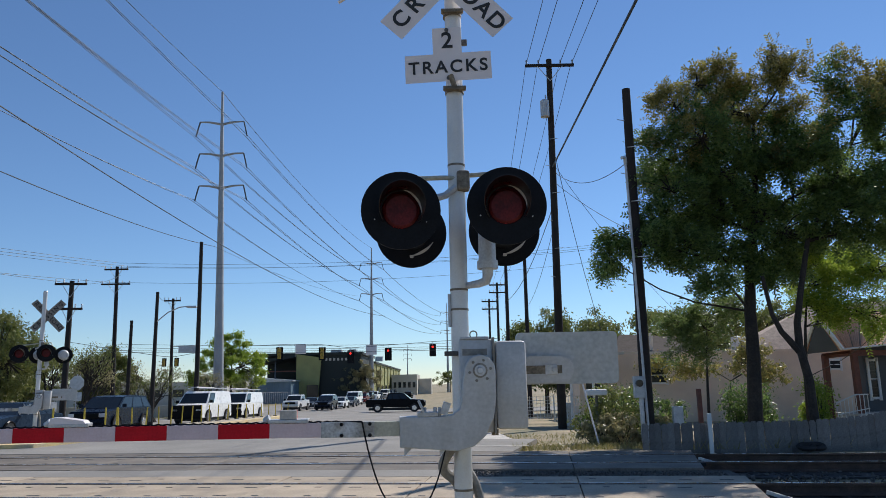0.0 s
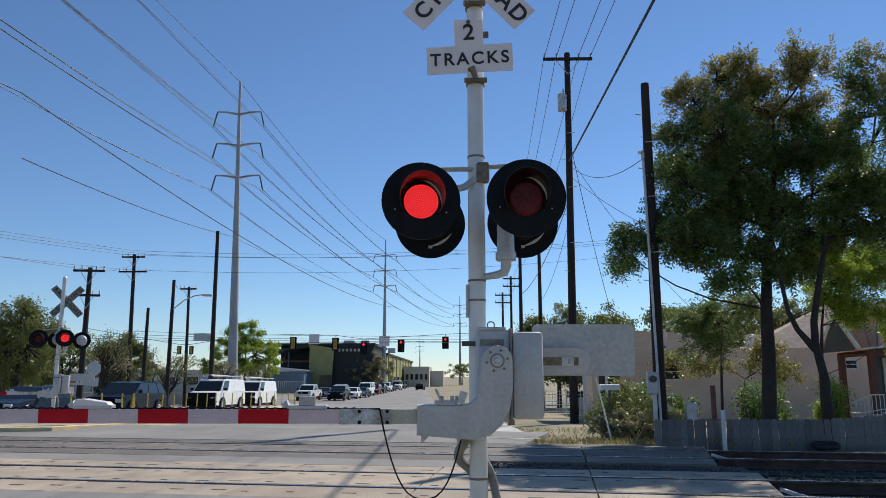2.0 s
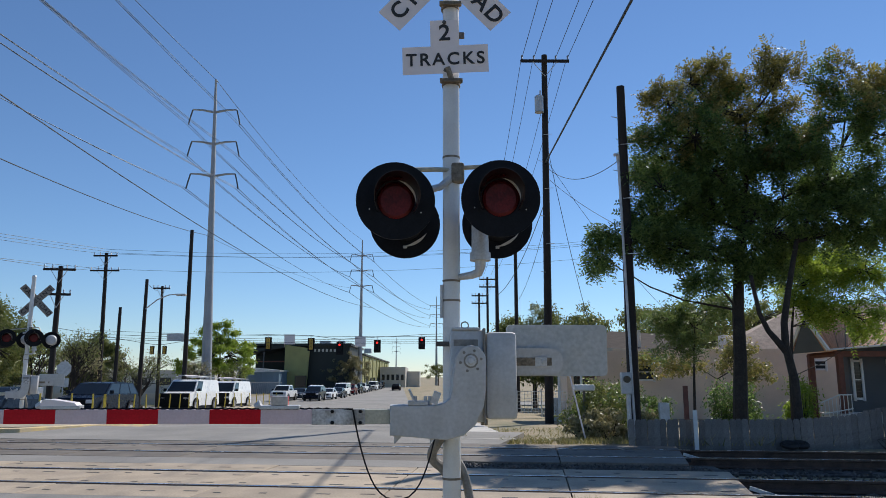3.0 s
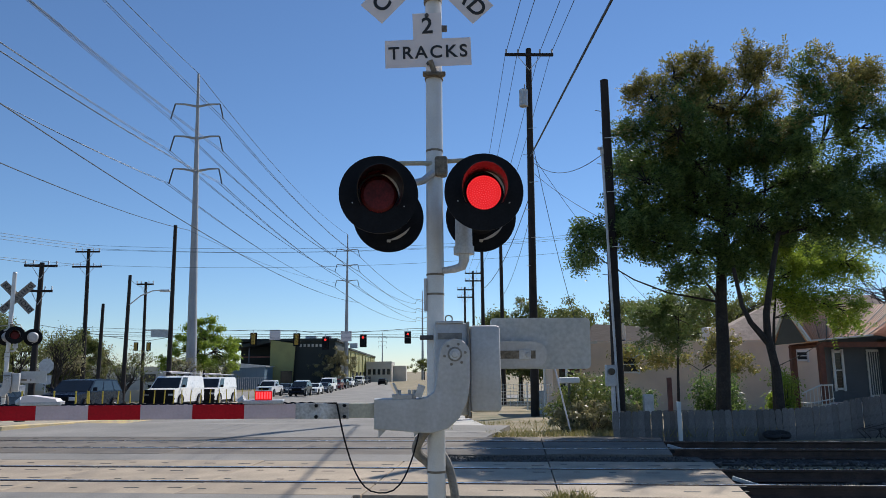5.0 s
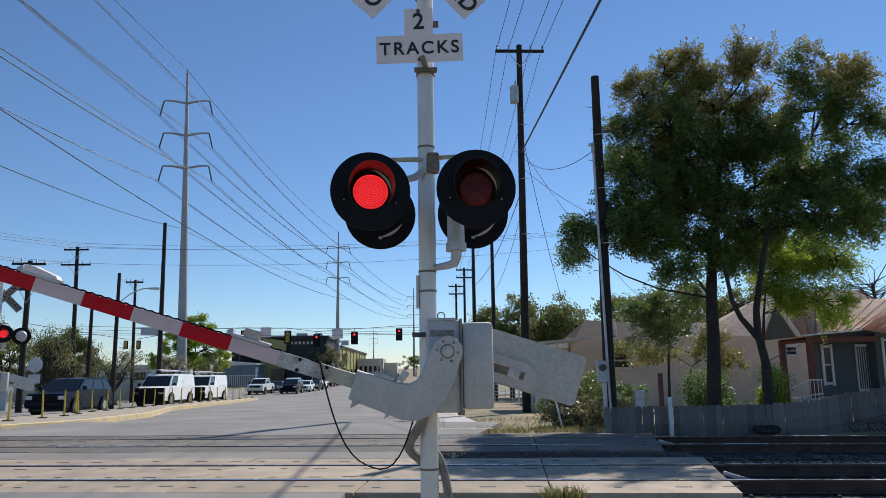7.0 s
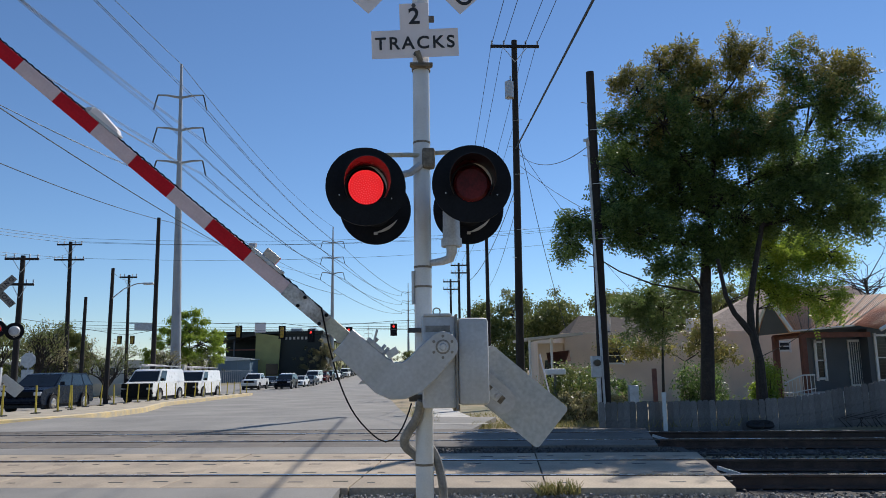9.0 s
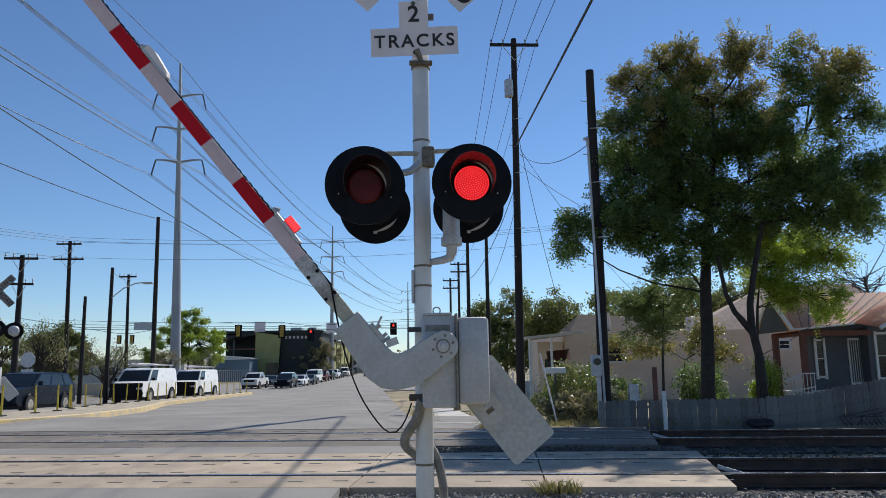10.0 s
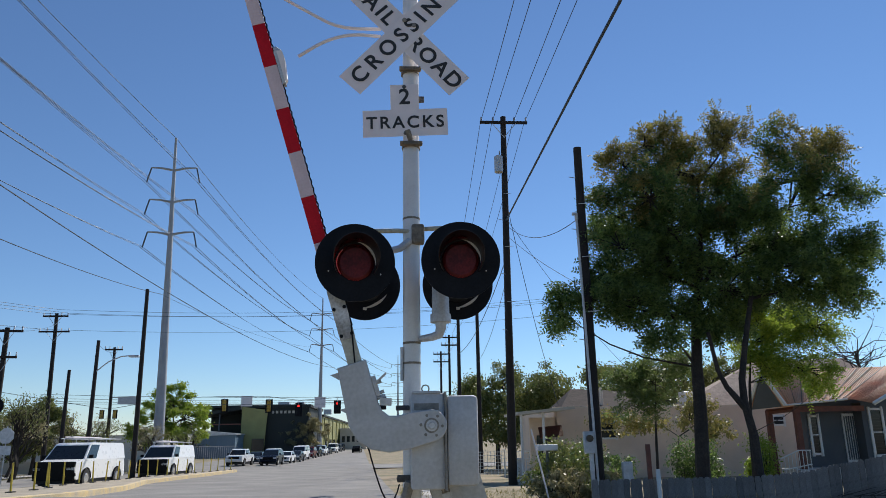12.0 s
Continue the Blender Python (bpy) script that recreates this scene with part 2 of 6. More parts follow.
# ---- mesh tools ----
class Shape:
    """Points and faces that become one mesh."""

    def __init__(self):
        self.v, self.f = [], []

    def add(self, vs, fs):
        o = len(self.v)
        self.v += [tuple(p) for p in vs]
        self.f += [tuple(o + i for i in f) for f in fs]
        return self

    def box(self, c, s, m=None, bevel=0.0):
        x, y, z = (a / 2 for a in s)
        if bevel:
            bm = bmesh.new()
            bmesh.ops.create_cube(bm, size=1, matrix=Matrix.Diagonal((*s, 1)))
            bmesh.ops.bevel(bm, geom=bm.edges[:], offset=bevel, segments=2, affect="EDGES", profile=0.5)
            bm.verts.index_update()
            vs, fs = [p.co.copy() for p in bm.verts], [[p.index for p in f.verts] for f in bm.faces]
            bm.free()
        else:
            vs = [Vector(p) for p in ((-x, -y, -z), (x, -y, -z), (x, y, -z), (-x, y, -z), (-x, -y, z), (x, -y, z), (x, y, z), (-x, y, z))]
            fs = [(0, 3, 2, 1), (4, 5, 6, 7), (0, 1, 5, 4), (1, 2, 6, 5), (2, 3, 7, 6), (3, 0, 4, 7)]
        m = Matrix.Translation(c) @ (m or Matrix())
        return self.add([m @ p for p in vs], fs)

    def rod(self, a, b, r, r2=None, n=10, caps=True):
        a, b = Vector(a), Vector(b)
        r2 = r if r2 is None else r2
        q = (b - a).to_track_quat("Z", "Y")
        vs = [p + q @ Vector((math.cos(2 * math.pi * i / n) * rr, math.sin(2 * math.pi * i / n) * rr, 0)) for p, rr in ((a, r), (b, r2)) for i in range(n)]
        fs = [(i, (i + 1) % n, n + (i + 1) % n, n + i) for i in range(n)]
        if caps:
            fs += [tuple(reversed(range(n))), tuple(range(n, 2 * n))]
        return self.add(vs, fs)

    def tube(self, pts, r, n=6):
        pts = [Vector(p) for p in pts]
        rs = r if isinstance(r, (list, tuple)) else [r] * len(pts)
        vs = []
        last, q = None, None
        for k, p in enumerate(pts):
            d = pts[min(k + 1, len(pts) - 1)] - pts[max(k - 1, 0)]
            q = d.to_track_quat("Z", "Y") if q is None else last.rotation_difference(d) @ q
            last = d
            vs += [p + q @ Vector((math.cos(2 * math.pi * i / n) * rs[k], math.sin(2 * math.pi * i / n) * rs[k], 0)) for i in range(n)]
        fs = [(k * n + i, k * n + (i + 1) % n, (k + 1) * n + (i + 1) % n, (k + 1) * n + i) for k in range(len(pts) - 1) for i in range(n)]
        fs += [tuple(reversed(range(n))), tuple(range((len(pts) - 1) * n, len(pts) * n))]
        return self.add(vs, fs)

    def slab(self, pts, y0, y1, m=None):
        """An outline in x and z, thick from y0 to y1."""
        n = len(pts)
        m = m or Matrix()
        vs = [m @ Vector((x, y, z)) for y in (y0, y1) for x, z in pts]
        fs = [tuple(range(n)), tuple(reversed(range(n, 2 * n)))] + [(i, n + i, n + (i + 1) % n, (i + 1) % n) for i in range(n)]
        return self.add(vs, fs)

    def plate(self, pts, z0, z1):
        """An outline in x and y, thick from z0 to z1."""
        n = len(pts)
        vs = [Vector((x, y, z)) for z in (z0, z1) for x, y in pts]
        fs = [tuple(reversed(range(n))), tuple(range(n, 2 * n))] + [(i, (i + 1) % n, n + (i + 1) % n, n + i) for i in range(n)]
        return self.add(vs, fs)

    def ring(self, c, r0, r1, y0, y1, n=40):
        """A flat ring round the y axis."""
        cx, cy, cz = c
        vs = [(cx + math.cos(2 * math.pi * i / n) * r, cy + y, cz + math.sin(2 * math.pi * i / n) * r) for r, y in ((r0, y0), (r1, y0), (r1, y1), (r0, y1)) for i in range(n)]
        fs = [(k * n + i, k * n + (i + 1) % n, (k + 1) % 4 * n + (i + 1) % n, (k + 1) % 4 * n + i) for k in range(4) for i in range(n)]
        return self.add(vs, fs)

    def mesh(self, name, material, smooth=False):
        me = bpy.data.meshes.new(name)
        me.from_pydata(self.v, [], self.f)
        me.materials.append(material)
        if smooth:
            me.polygons.foreach_set("use_smooth", [True] * len(me.polygons))
            me.set_sharp_from_angle(angle=radians(35))
        return me


def part(name, shape, material, parent=None, label="", m=None, smooth=False):
    me = shape.mesh(name, material, smooth) if isinstance(shape, Shape) else shape
    ob = new(name, me)
    ob.parent = parent
    if m is not None:
        ob.matrix_basis = m
    return tagged(ob, label)


def thing(name, m, label, category, group="", kind=""):
    ob = new(name)
    ob.matrix_basis = m
    return tagged(ob, label, category, group, kind)


def solid(name, shape, material, label="", category="", group="", kind="", smooth=False, m=None):
    return tagged(part(name, shape, material, None, "", m, smooth), label, category, group, kind)


def soften(pts, times=2):
    """Rounds off a bent line."""
    pts = [Vector(p) for p in pts]
    for _ in range(times):
        out = [pts[0]]
        for a, b in zip(pts, pts[1:]):
            out += [a.lerp(b, 0.25), a.lerp(b, 0.75)]
        pts = out + [pts[-1]]
    return pts


def lettering(text, size, material, parent, m, thick=0.004, wide=1.0):
    c = bpy.data.curves.new("lettering", "FONT")
    c.body, c.size, c.align_x, c.align_y, c.extrude, c.offset = text, size, "CENTER", "CENTER", 0.002, thick
    c.space_character = wide
    ob = new("lettering", c)
    me = bpy.data.meshes.new_from_object(ob.evaluated_get(bpy.context.evaluated_depsgraph_get()))
    bpy.data.objects.remove(ob)
    me.materials.clear()
    me.materials.append(material)
    return part("lettering", me, material, parent, "black capital letters", m)


def level(y):
    """The height of the land: the tracks lie on a low rise."""
    return float(np.interp(y, (-50, 17, 25, 34, 43, 60, 83, 110, 150, 9000), (0, 0, -0.22, -0.45, -0.62, -0.95, -1.3, -1.45, -1.5, -1.5)))


FACE = pose(0, 0, 0, 90, 0, 0)      # turns lettering upright, to face the camera's side


# ---- ground, road, tracks ----
TRACK = pose(-1.2, 11.1, 0, 0, 0, -7.7)      # x along the rails, y away from the camera
PANEL_END = 5.58
FAR_TRACK = 4.38


def in_track(x, y):
    p = TRACK.inverted() @ Vector((x, y, 0))
    return p.x, p.y


def build_ground():
    xs = [-3000, -900, -300, -120, -60, -40, -30, -25] + list(np.arange(-22, 24.1, 0.8)) + [28, 34, 45, 70, 130, 300, 900, 3000]
    ys = [-3000, -600, -100, -30, -10, -4] + list(np.arange(0, 40.1, 0.8)) + [43, 50, 60, 70, 83, 95, 110, 150, 220, 400, 900, 4500]
    s = Shape()
    for y in ys:
        for x in xs:
            u, v = in_track(x, y)
            bed = max(0.0, min(1.0, min(v + 3.2, 7.6 - v) / 0.7))
            z = level(y) - 0.05 - 0.17 * bed + 0.03 * noise.noise((x * 0.4, y * 0.4, 0)) * (abs(x) < 30)
            s.v.append((x, y, z))
    n = len(xs)
    s.f = [(j * n + i, j * n + i + 1, (j + 1) * n + i + 1, (j + 1) * n + i) for j in range(len(ys) - 1) for i in range(n - 1)]
    solid("ground", s, DIRT, "dry dirt ground with thin grass", "ground", kind="structure", smooth=True)


def strip(rows, dz):
    """A sheet that follows the land, from rows of y, left and right x."""
    s = Shape()
    for y, a, b in rows:
        s.v += [(a, y, level(y) + dz), (b, y, level(y) + dz)]
    s.f = [(2 * i, 2 * i + 1, 2 * i + 3, 2 * i + 2) for i in range(len(rows) - 1)]
    return s


def right_edge(y):
    return 1.15 - 0.048 * y


build_ground()
ys = [18.2, 21, 25, 29.5, 34, 38.5, 43, 51, 60, 71, 83, 96, 110, 130, 150, 300, 900]
solid("road", strip([(y, -24.5 - 0.03 * (y - 18), right_edge(y)) for y in ys], 0.012), ASPHALT, "sun-bleached grey asphalt road", "road", kind="structure")
solid("cross_road", strip([(y, -160, 160) for y in (67, 71, 75, 79, 83, 85)], 0.018), ASPHALT, "grey asphalt cross street", "road", kind="structure")
# asphalt on this side of the tracks and between them, in the space of the track
s = Shape()
s.plate([(-30, -9), (1.2, -9), (0.6, -1.77), (-30, -1.77)], -0.2, -0.002)
part("road_near", s, ASPHALT, None, m=TRACK)
tagged(bpy.data.objects["road_near"], "grey asphalt before the tracks", "road", kind="structure")
s = Shape()
s.plate([(-30, 1.66), (1.0, 1.66), (1.0, FAR_TRACK - 1.74), (-30, FAR_TRACK - 1.74)], -0.2, -0.006)
tagged(part("road_between", s, ASPHALT, None, m=TRACK), "grey asphalt between the two tracks", "road", kind="structure")
s = Shape()
s.plate([(-30, FAR_TRACK + 1.66), (1.9, FAR_TRACK + 1.66), (2.4, 9.6), (-30, 12.2)], -0.2, 0.004)
tagged(part("road_beyond", s, ASPHALT, None, m=TRACK), "grey asphalt beyond the tracks", "road", kind="structure")
# tar lines and cracks across the road
for i, (y, x0, x1, w) in enumerate(((20.5, -6.5, 0.2, 0.06), (26.5, -5.2, -0.6, 0.07), (33, -7.5, -2.5, 0.07), (41, -5, -1, 0.1), (24, -9.5, -6, 0.05))):
    s = Shape()
    for k in range(9):
        x = x0 + (x1 - x0) * k / 8
        yy = y + 0.25 * noise.noise((x * 0.7, y, 3))
        s.v += [(x, yy, level(yy) + 0.02), (x, yy + w, level(yy + w) + 0.02)]
    s.f = [(2 * k, 2 * k + 2, 2 * k + 3, 2 * k + 1) for k in range(8)]
    solid("tar_seam", s, ROAD_TAR, "dark tar seam across the asphalt", "road", kind="structure")


def build_rails():
    prof = [(-0.075, -0.17), (0.075, -0.17), (0.075, -0.155), (0.012, -0.13), (0.012, -0.045), (0.036, -0.035), (0.036, -0.004), (0.03, 0.0), (-0.03, 0.0), (-0.036, -0.004), (-0.036, -0.035), (-0.012, -0.045), (-0.012, -0.13), (-0.075, -0.155)]
    for c in (0, FAR_TRACK):
        for side in (-1, 1):
            y = c + side * 0.755
            s = Shape()
            n = len(prof)
            s.v = [(x, y + a, b + 0.004) for x in (-60, 90) for a, b in prof]
            s.f = [(i, (i + 1) % n, n + (i + 1) % n, n + i) for i in range(n)]
            rail = solid("rail", s, RAIL_RUST, "rusty steel rail with a polished top", "rail", "rails of the crossing", m=TRACK)
            part("rail_head", Shape().box((15, y, 0.0055), (150, 0.05, 0.004)), RAIL_TOP, rail, "polished running surface")
    tie = Shape().box((0, 0, 0), (0.24, 2.6, 0.16), bevel=0.012).mesh("sleeper", WOOD_POLE)
    for c in (0, FAR_TRACK):
        for k in range(26):
            ob = part("sleeper", tie, WOOD_POLE, None, m=TRACK @ pose(PANEL_END + 0.3 + 0.52 * k, c, -0.255, 0, 0, random.uniform(-1.5, 1.5)))
            tagged(ob, "dark creosoted timber sleeper", "sleeper", "sleepers of the tracks")


def build_panels():
    """Concrete panels between and beside the rails, each with dark lifting pockets."""
    crossing = thing("crossing_surface", TRACK, "worn concrete crossing panels beside rails", "crossing surface", kind="structure")
    length = 2.44
    widths = {"gauge": (-0.65, 0.65), "near": (-1.75, -0.845), "far": (0.845, 1.64), "strip": (-1.72, -0.845)}
    for key, (a, b) in widths.items():
        slab = Shape().box((0, (a + b) / 2, -0.075), (length - 0.018, b - a, 0.15), bevel=0.012)
        meshes = {0: slab.mesh("panel", CONCRETE), FAR_TRACK: slab.mesh("panel", DARK_PANEL)}
        last = Shape().plate([(-length / 2 + 0.009, a), (length / 2 + 0.125 * a, a), (length / 2 + 0.125 * b, b), (-length / 2 + 0.009, b)], -0.15, 0.0)
        ends = {0: last.mesh("panel", CONCRETE), FAR_TRACK: last.mesh("panel", DARK_PANEL)}
        pk = Shape()
        for yy in ((-0.42, 0.42) if key == "gauge" else ((a + b) / 2,)):
            for xx in (-0.95, -0.32, 0.35, 0.98):
                pk.box((xx + 0.1 * math.sin(7 * xx + yy * 5), yy + 0.09 * math.cos(9 * xx + yy), 0.0015), (0.2 if xx > 0 else 0.1, 0.05, 0.003))
        pm = pk.mesh("pocket", ROAD_TAR)
        for c in (0, FAR_TRACK):
            if key == ("strip" if c == 0 else "near"):
                continue
            for k in range(12):
                x = PANEL_END - length * (k + 0.5)
                ob = part("panel", meshes[c] if k else ends[c], CONCRETE, crossing, m=pose(x, c, random.uniform(-0.006, 0.002), random.uniform(-0.15, 0.15), 0, 0))
                if key != "strip":
                    part("pocket", pm, ROAD_TAR, ob, "dark lifting pockets")
    for c in (0, FAR_TRACK):
        for side in (-1, 1):
            for off in (-0.075, 0.075):
                part("flangeway_rubber", Shape().box((PANEL_END - 14.65, c + side * 0.755 + off, -0.035), (29.3, 0.045, 0.06)), RUBBER, crossing, "black rubber flangeway strip")
        end = Shape().box((PANEL_END + 0.18, c - 0.42, -0.03), (0.5, 0.03, 0.05), pose(0, 0, 0, 0, 12, -38))
        part("end_ramp", end, GALV, crossing, "steel end ramp of the panels")


def build_stones():
    """Loose ballast beside the tracks and before the panels."""
    rng = np.random.default_rng(5)
    octa = np.array([(1, 0, 0), (-1, 0, 0), (0, 1, 0), (0, -1, 0), (0, 0, 1), (0, 0, -1)], float)
    tris = [(0, 2, 4), (2, 1, 4), (1, 3, 4), (3, 0, 4), (2, 0, 5), (1, 2, 5), (3, 1, 5), (0, 3, 5)]
    s = Shape()
    def scatter(n, u0, u1, v0, v1, z, lo, hi):
        for _ in range(n):
            u, v = rng.uniform(u0, u1), rng.uniform(v0, v1)
            p = TRACK @ Vector((u, v, z + rng.uniform(-0.02, 0.025)))
            r = rng.uniform(lo, hi)
            vs = octa * r * rng.uniform(0.55, 1.2, (6, 3)) @ np.array(Euler(rng.uniform(0, 6.3, 3)).to_matrix())
            s.add([tuple(q + np.array(p)) for q in vs], tris)
    scatter(5200, PANEL_END - 0.2, 16, -3.0, 7.0, -0.19, 0.02, 0.05)
    scatter(1500, 1.1, PANEL_END, 1.75, 2.55, -0.04, 0.01, 0.03)
    solid("ballast", s, STONE, "crushed-stone ballast along the tracks, darkened for oil and shade", "ballast", kind="stuff")
    s = Shape()
    scatter(9000, 0.5, 8.5, -3.9, -1.79, -0.085, 0.01, 0.032)
    solid("gravel", s, GRAVEL, "loose pale grey gravel before the crossing panels", "gravel", kind="stuff")


def build_island():
    """The raised median with its row of posts."""
    left = [(-15.0, 21.0), (-14.9, 30), (-14.8, 40), (-14.55, 52), (-14.0, 62)]
    right = [(-12.9, 62), (-12.7, 52), (-12.6, 40.5), (-12.5, 38.6), (-10.9, 31.2), (-10.6, 27), (-10.5, 24.6), (-10.75, 22.6), (-11.4, 20.4), (-13.5, 19.8)]
    pts = left + right
    s = Shape()
    n = len(pts)
    cx, cy = -13.3, 38
    inner = [(x + (0.16 if x < cx else -0.16), y + (0.14 if y < cy else -0.14)) for x, y in pts]
    s.v = [(x, y, level(y) - 0.1) for x, y in pts] + [(x, y, level(y) + 0.2) for x, y in pts] + [(x, y, level(y) + 0.225) for x, y in inner]
    s.f = [(i, n + i, n + (i + 1) % n, (i + 1) % n) for i in range(n)] + [(n + i, 2 * n + i, 2 * n + (i + 1) % n, n + (i + 1) % n) for i in range(n)]
    med = solid("median_kerb", s, KERB, "raised median kerb with faded yellow paint", "kerb", kind="structure")
    a = inner[:5]
    rows = []
    for y in list(np.linspace(20.2, 61.8, 24)):
        xl = float(np.interp(y, [q[1] for q in a], [q[0] for q in a]))
        rr = sorted(inner[5:], key=lambda q: q[1])
        xr = float(np.interp(y, [q[1] for q in rr], [q[0] for q in rr]))
        rows.append((y, xl, xr))
    part("median_top", strip(rows, 0.223), MEDIAN_TOP, med, "worn concrete median top")
    spots = [(-12.6, 23.5), (-12.7, 25.8), (-12.8, 27.6), (-13.2, 29.6)] + [(-14.1, 31.4 + 1.55 * k) for k in range(10)] + [(-14.0 + 0.1 * k, 47 + 1.75 * k) for k in range(9)]
    base = thing("delineator_post", Matrix(), "faded yellow flexible delineator post on the median", "bollard", "posts on the median")
    part("post", Shape().rod((0, 0, 0.03), (0, 0, 0.95), 0.036, 0.03, 8), YELLOW_POST, base)
    part("foot", Shape().box((0, 0, 0.015), (0.24, 0.24, 0.04), bevel=0.01), RUBBER, base, "black rubber foot")
    for k, (x, y) in enumerate(spots):
        m = pose(x, y, level(y) + 0.225, random.uniform(-4, 4), random.uniform(-4, 4), 0)
        if k:
            copy_thing(base, m)
        else:
            base.matrix_basis = m


build_island()
build_rails()
bed = Shape()
for c in (0, FAR_TRACK):
    bed.plate([(1.05, c - 1.5), (60, c - 1.5), (60, c + 1.9), (1.05, c + 1.9)], -0.4, -0.185)
# dark fill between the tracks, put in for the shadowed gap
bed.plate([(1.05, 1.68), (PANEL_END + 0.2, 1.68), (PANEL_END + 0.2, FAR_TRACK - 1.74), (1.05, FAR_TRACK - 1.74)], -0.2, -0.035)
near_bed = Shape().plate([(0.62, -4.2), (60, -4.2), (60, -1.78), (0.62, -1.78)], -0.4, -0.1)
tagged(part("gravel_bed", near_bed, GRAVEL, None, m=TRACK), "pale gravel bed beside the crossing panels", "gravel bed", kind="structure")
tagged(part("track_bed", bed, BALLAST, None, m=TRACK), "dark bed of the tracks, coloured for oil and shade", "track bed", kind="structure")
solid("sidewalk", Shape().add([(0.6, 18.3, 0.01), (2.0, 18.0, 0.01), (1.9, 24, -0.17), (1.7, 34, -0.43), (0.3, 34, -0.43), (0.6, 24, -0.17)], [(0, 1, 2, 5), (5, 2, 3, 4)]), SIDEWALK, "pale concrete sidewalk", "pavement", kind="structure")
solid("sidewalk_far", strip([(y, -29 - 0.03 * (y - 18), -26.5 - 0.03 * (y - 18)) for y in ys[:10]], 0.02), SIDEWALK, "pale concrete sidewalk across the road", "pavement", kind="structure")


# ---- the near crossing signal ----
def led_module(parent, m):
    """A round lamp insert: diodes on one side, the dark red lens on the other."""
    back = Shape().rod((0, 0.004, 0), (0, 0.02, 0), 0.128, 0.11, 32)
    mod = part("led_module", back, LENS, parent, "red lamp insert", m, smooth=True)
    part("lit_face", Shape().rod((0, 0.002, 0), (0, -0.006, 0), 0.126, 0.126, 32), LED_BED, mod, "glowing red lamp face")
    dots = Shape()
    for ring_no in range(1, 8):
        for k in range(ring_no * 6 - (ring_no > 5) * 2):
            a = 2 * math.pi * k / (ring_no * 6 - (ring_no > 5) * 2) + ring_no * 0.3
            dots.rod((math.cos(a) * 0.0168 * ring_no, -0.006, math.sin(a) * 0.0168 * ring_no), (math.cos(a) * 0.0168 * ring_no, -0.010, math.sin(a) * 0.0168 * ring_no), 0.0044, 0.004, 6)
    part("diodes", dots, LED_DOT, mod, "bright red diodes")
    return mod


def light_head(parent, m):
    """A lamp head: black round background, hood and housing; the lamp insert sits in it."""
    disc = Shape()
    disc.ring((0, 0, 0), 0.14, 0.285, -0.004, 0.012, 48)
    head = part("lamp_background", disc, BLACK, parent, "matt black round background", m, smooth=True)
    hood = Shape()
    n, deep = 28, 0.23
    for k in range(n + 1):
        a = radians(-35 + 250 * k / n)
        d = deep * (0.35 + 0.65 * math.sin(max(0.0, min(1.0, (k / n) * 1.0)) * math.pi) ** 0.6)
        for r, y in ((0.148, 0), (0.152, 0), (0.163, -d), (0.159, -d)):
            hood.v.append((math.cos(a) * r, y, math.sin(a) * r))
    for k in range(n):
        o = 4 * k
        hood.f += [(o + i, o + (i + 1) % 4, o + 4 + (i + 1) % 4, o + 4 + i) for i in range(4)]
    part("hood", hood, HOODIN, head, "black lamp hood", smooth=True)
    # pale crescent, painted in for light caught inside the hood
    rim = Shape()
    arc = [radians(a) for a in range(-12, 93, 7)]
    k = len(arc)
    for y in (-0.024, -0.02):
        rim.v += [(0.146 * math.cos(a), y, 0.146 * math.sin(a)) for a in arc]
        rim.v += [((0.146 - 0.017 * math.sin(math.pi * i / (k - 1))) * math.cos(a), y, (0.146 - 0.017 * math.sin(math.pi * i / (k - 1))) * math.sin(a)) for i, a in enumerate(arc)]
    rim.f = [(i, i + 1, k + i + 1, k + i) for i in range(k - 1)] + [(2 * k + i + 1, 2 * k + i, 3 * k + i, 3 * k + i + 1) for i in range(k - 1)]
    rim.f += [(i + 1, i, 2 * k + i, 2 * k + i + 1) for i in range(k - 1)]
    part("lens_glint", rim, GLINT_AND_CLIP, head, "pale crescent standing in for light inside the hood")
    for a in (90, 200, 335):
        part("rivet", Shape().rod((0.2 * math.cos(radians(a)), -0.004, 0.2 * math.sin(radians(a))), (0.2 * math.cos(radians(a)), -0.009, 0.2 * math.sin(radians(a))), 0.005, n=6), GALV, head, "pale rivet")
    cup = Shape().ring((0, 0, 0), 0.137, 0.143, -0.002, 0.17, 36)
    cup.rod((0, 0.165, 0), (0, 0.20, 0), 0.143, 0.10, 36)
    part("housing", cup, BLACK, head, "black lamp housing", smooth=True)
    # second pale crescent, painted in for light at the housing's edge
    edge_glint = Shape()
    arc = [radians(a) for a in range(-95, -19, 6)]
    k = len(arc)
    for y in (0.013, 0.017):
        edge_glint.v += [(-0.19 * math.cos(a), y, 0.19 * math.sin(a)) for a in arc]
        edge_glint.v += [(-(0.19 - 0.022 * math.sin(math.pi * i / (k - 1))) * math.cos(a), y, (0.19 - 0.022 * math.sin(math.pi * i / (k - 1))) * math.sin(a)) for i, a in enumerate(arc)]
    edge_glint.f = [(i, i + 1, k + i + 1, k + i) for i in range(k - 1)] + [(2 * k + i + 1, 2 * k + i, 3 * k + i, 3 * k + i + 1) for i in range(k - 1)]
    part("housing_glint", edge_glint, GLINT_AND_CLIP, head, "pale crescent standing in for light at the housing edge")
    part("hinge_clip", Shape().box((0.0, 0.02, -0.195), (0.03, 0.014, 0.022), bevel=0.003), GLINT_AND_CLIP, head, "small pale clip")
    return head


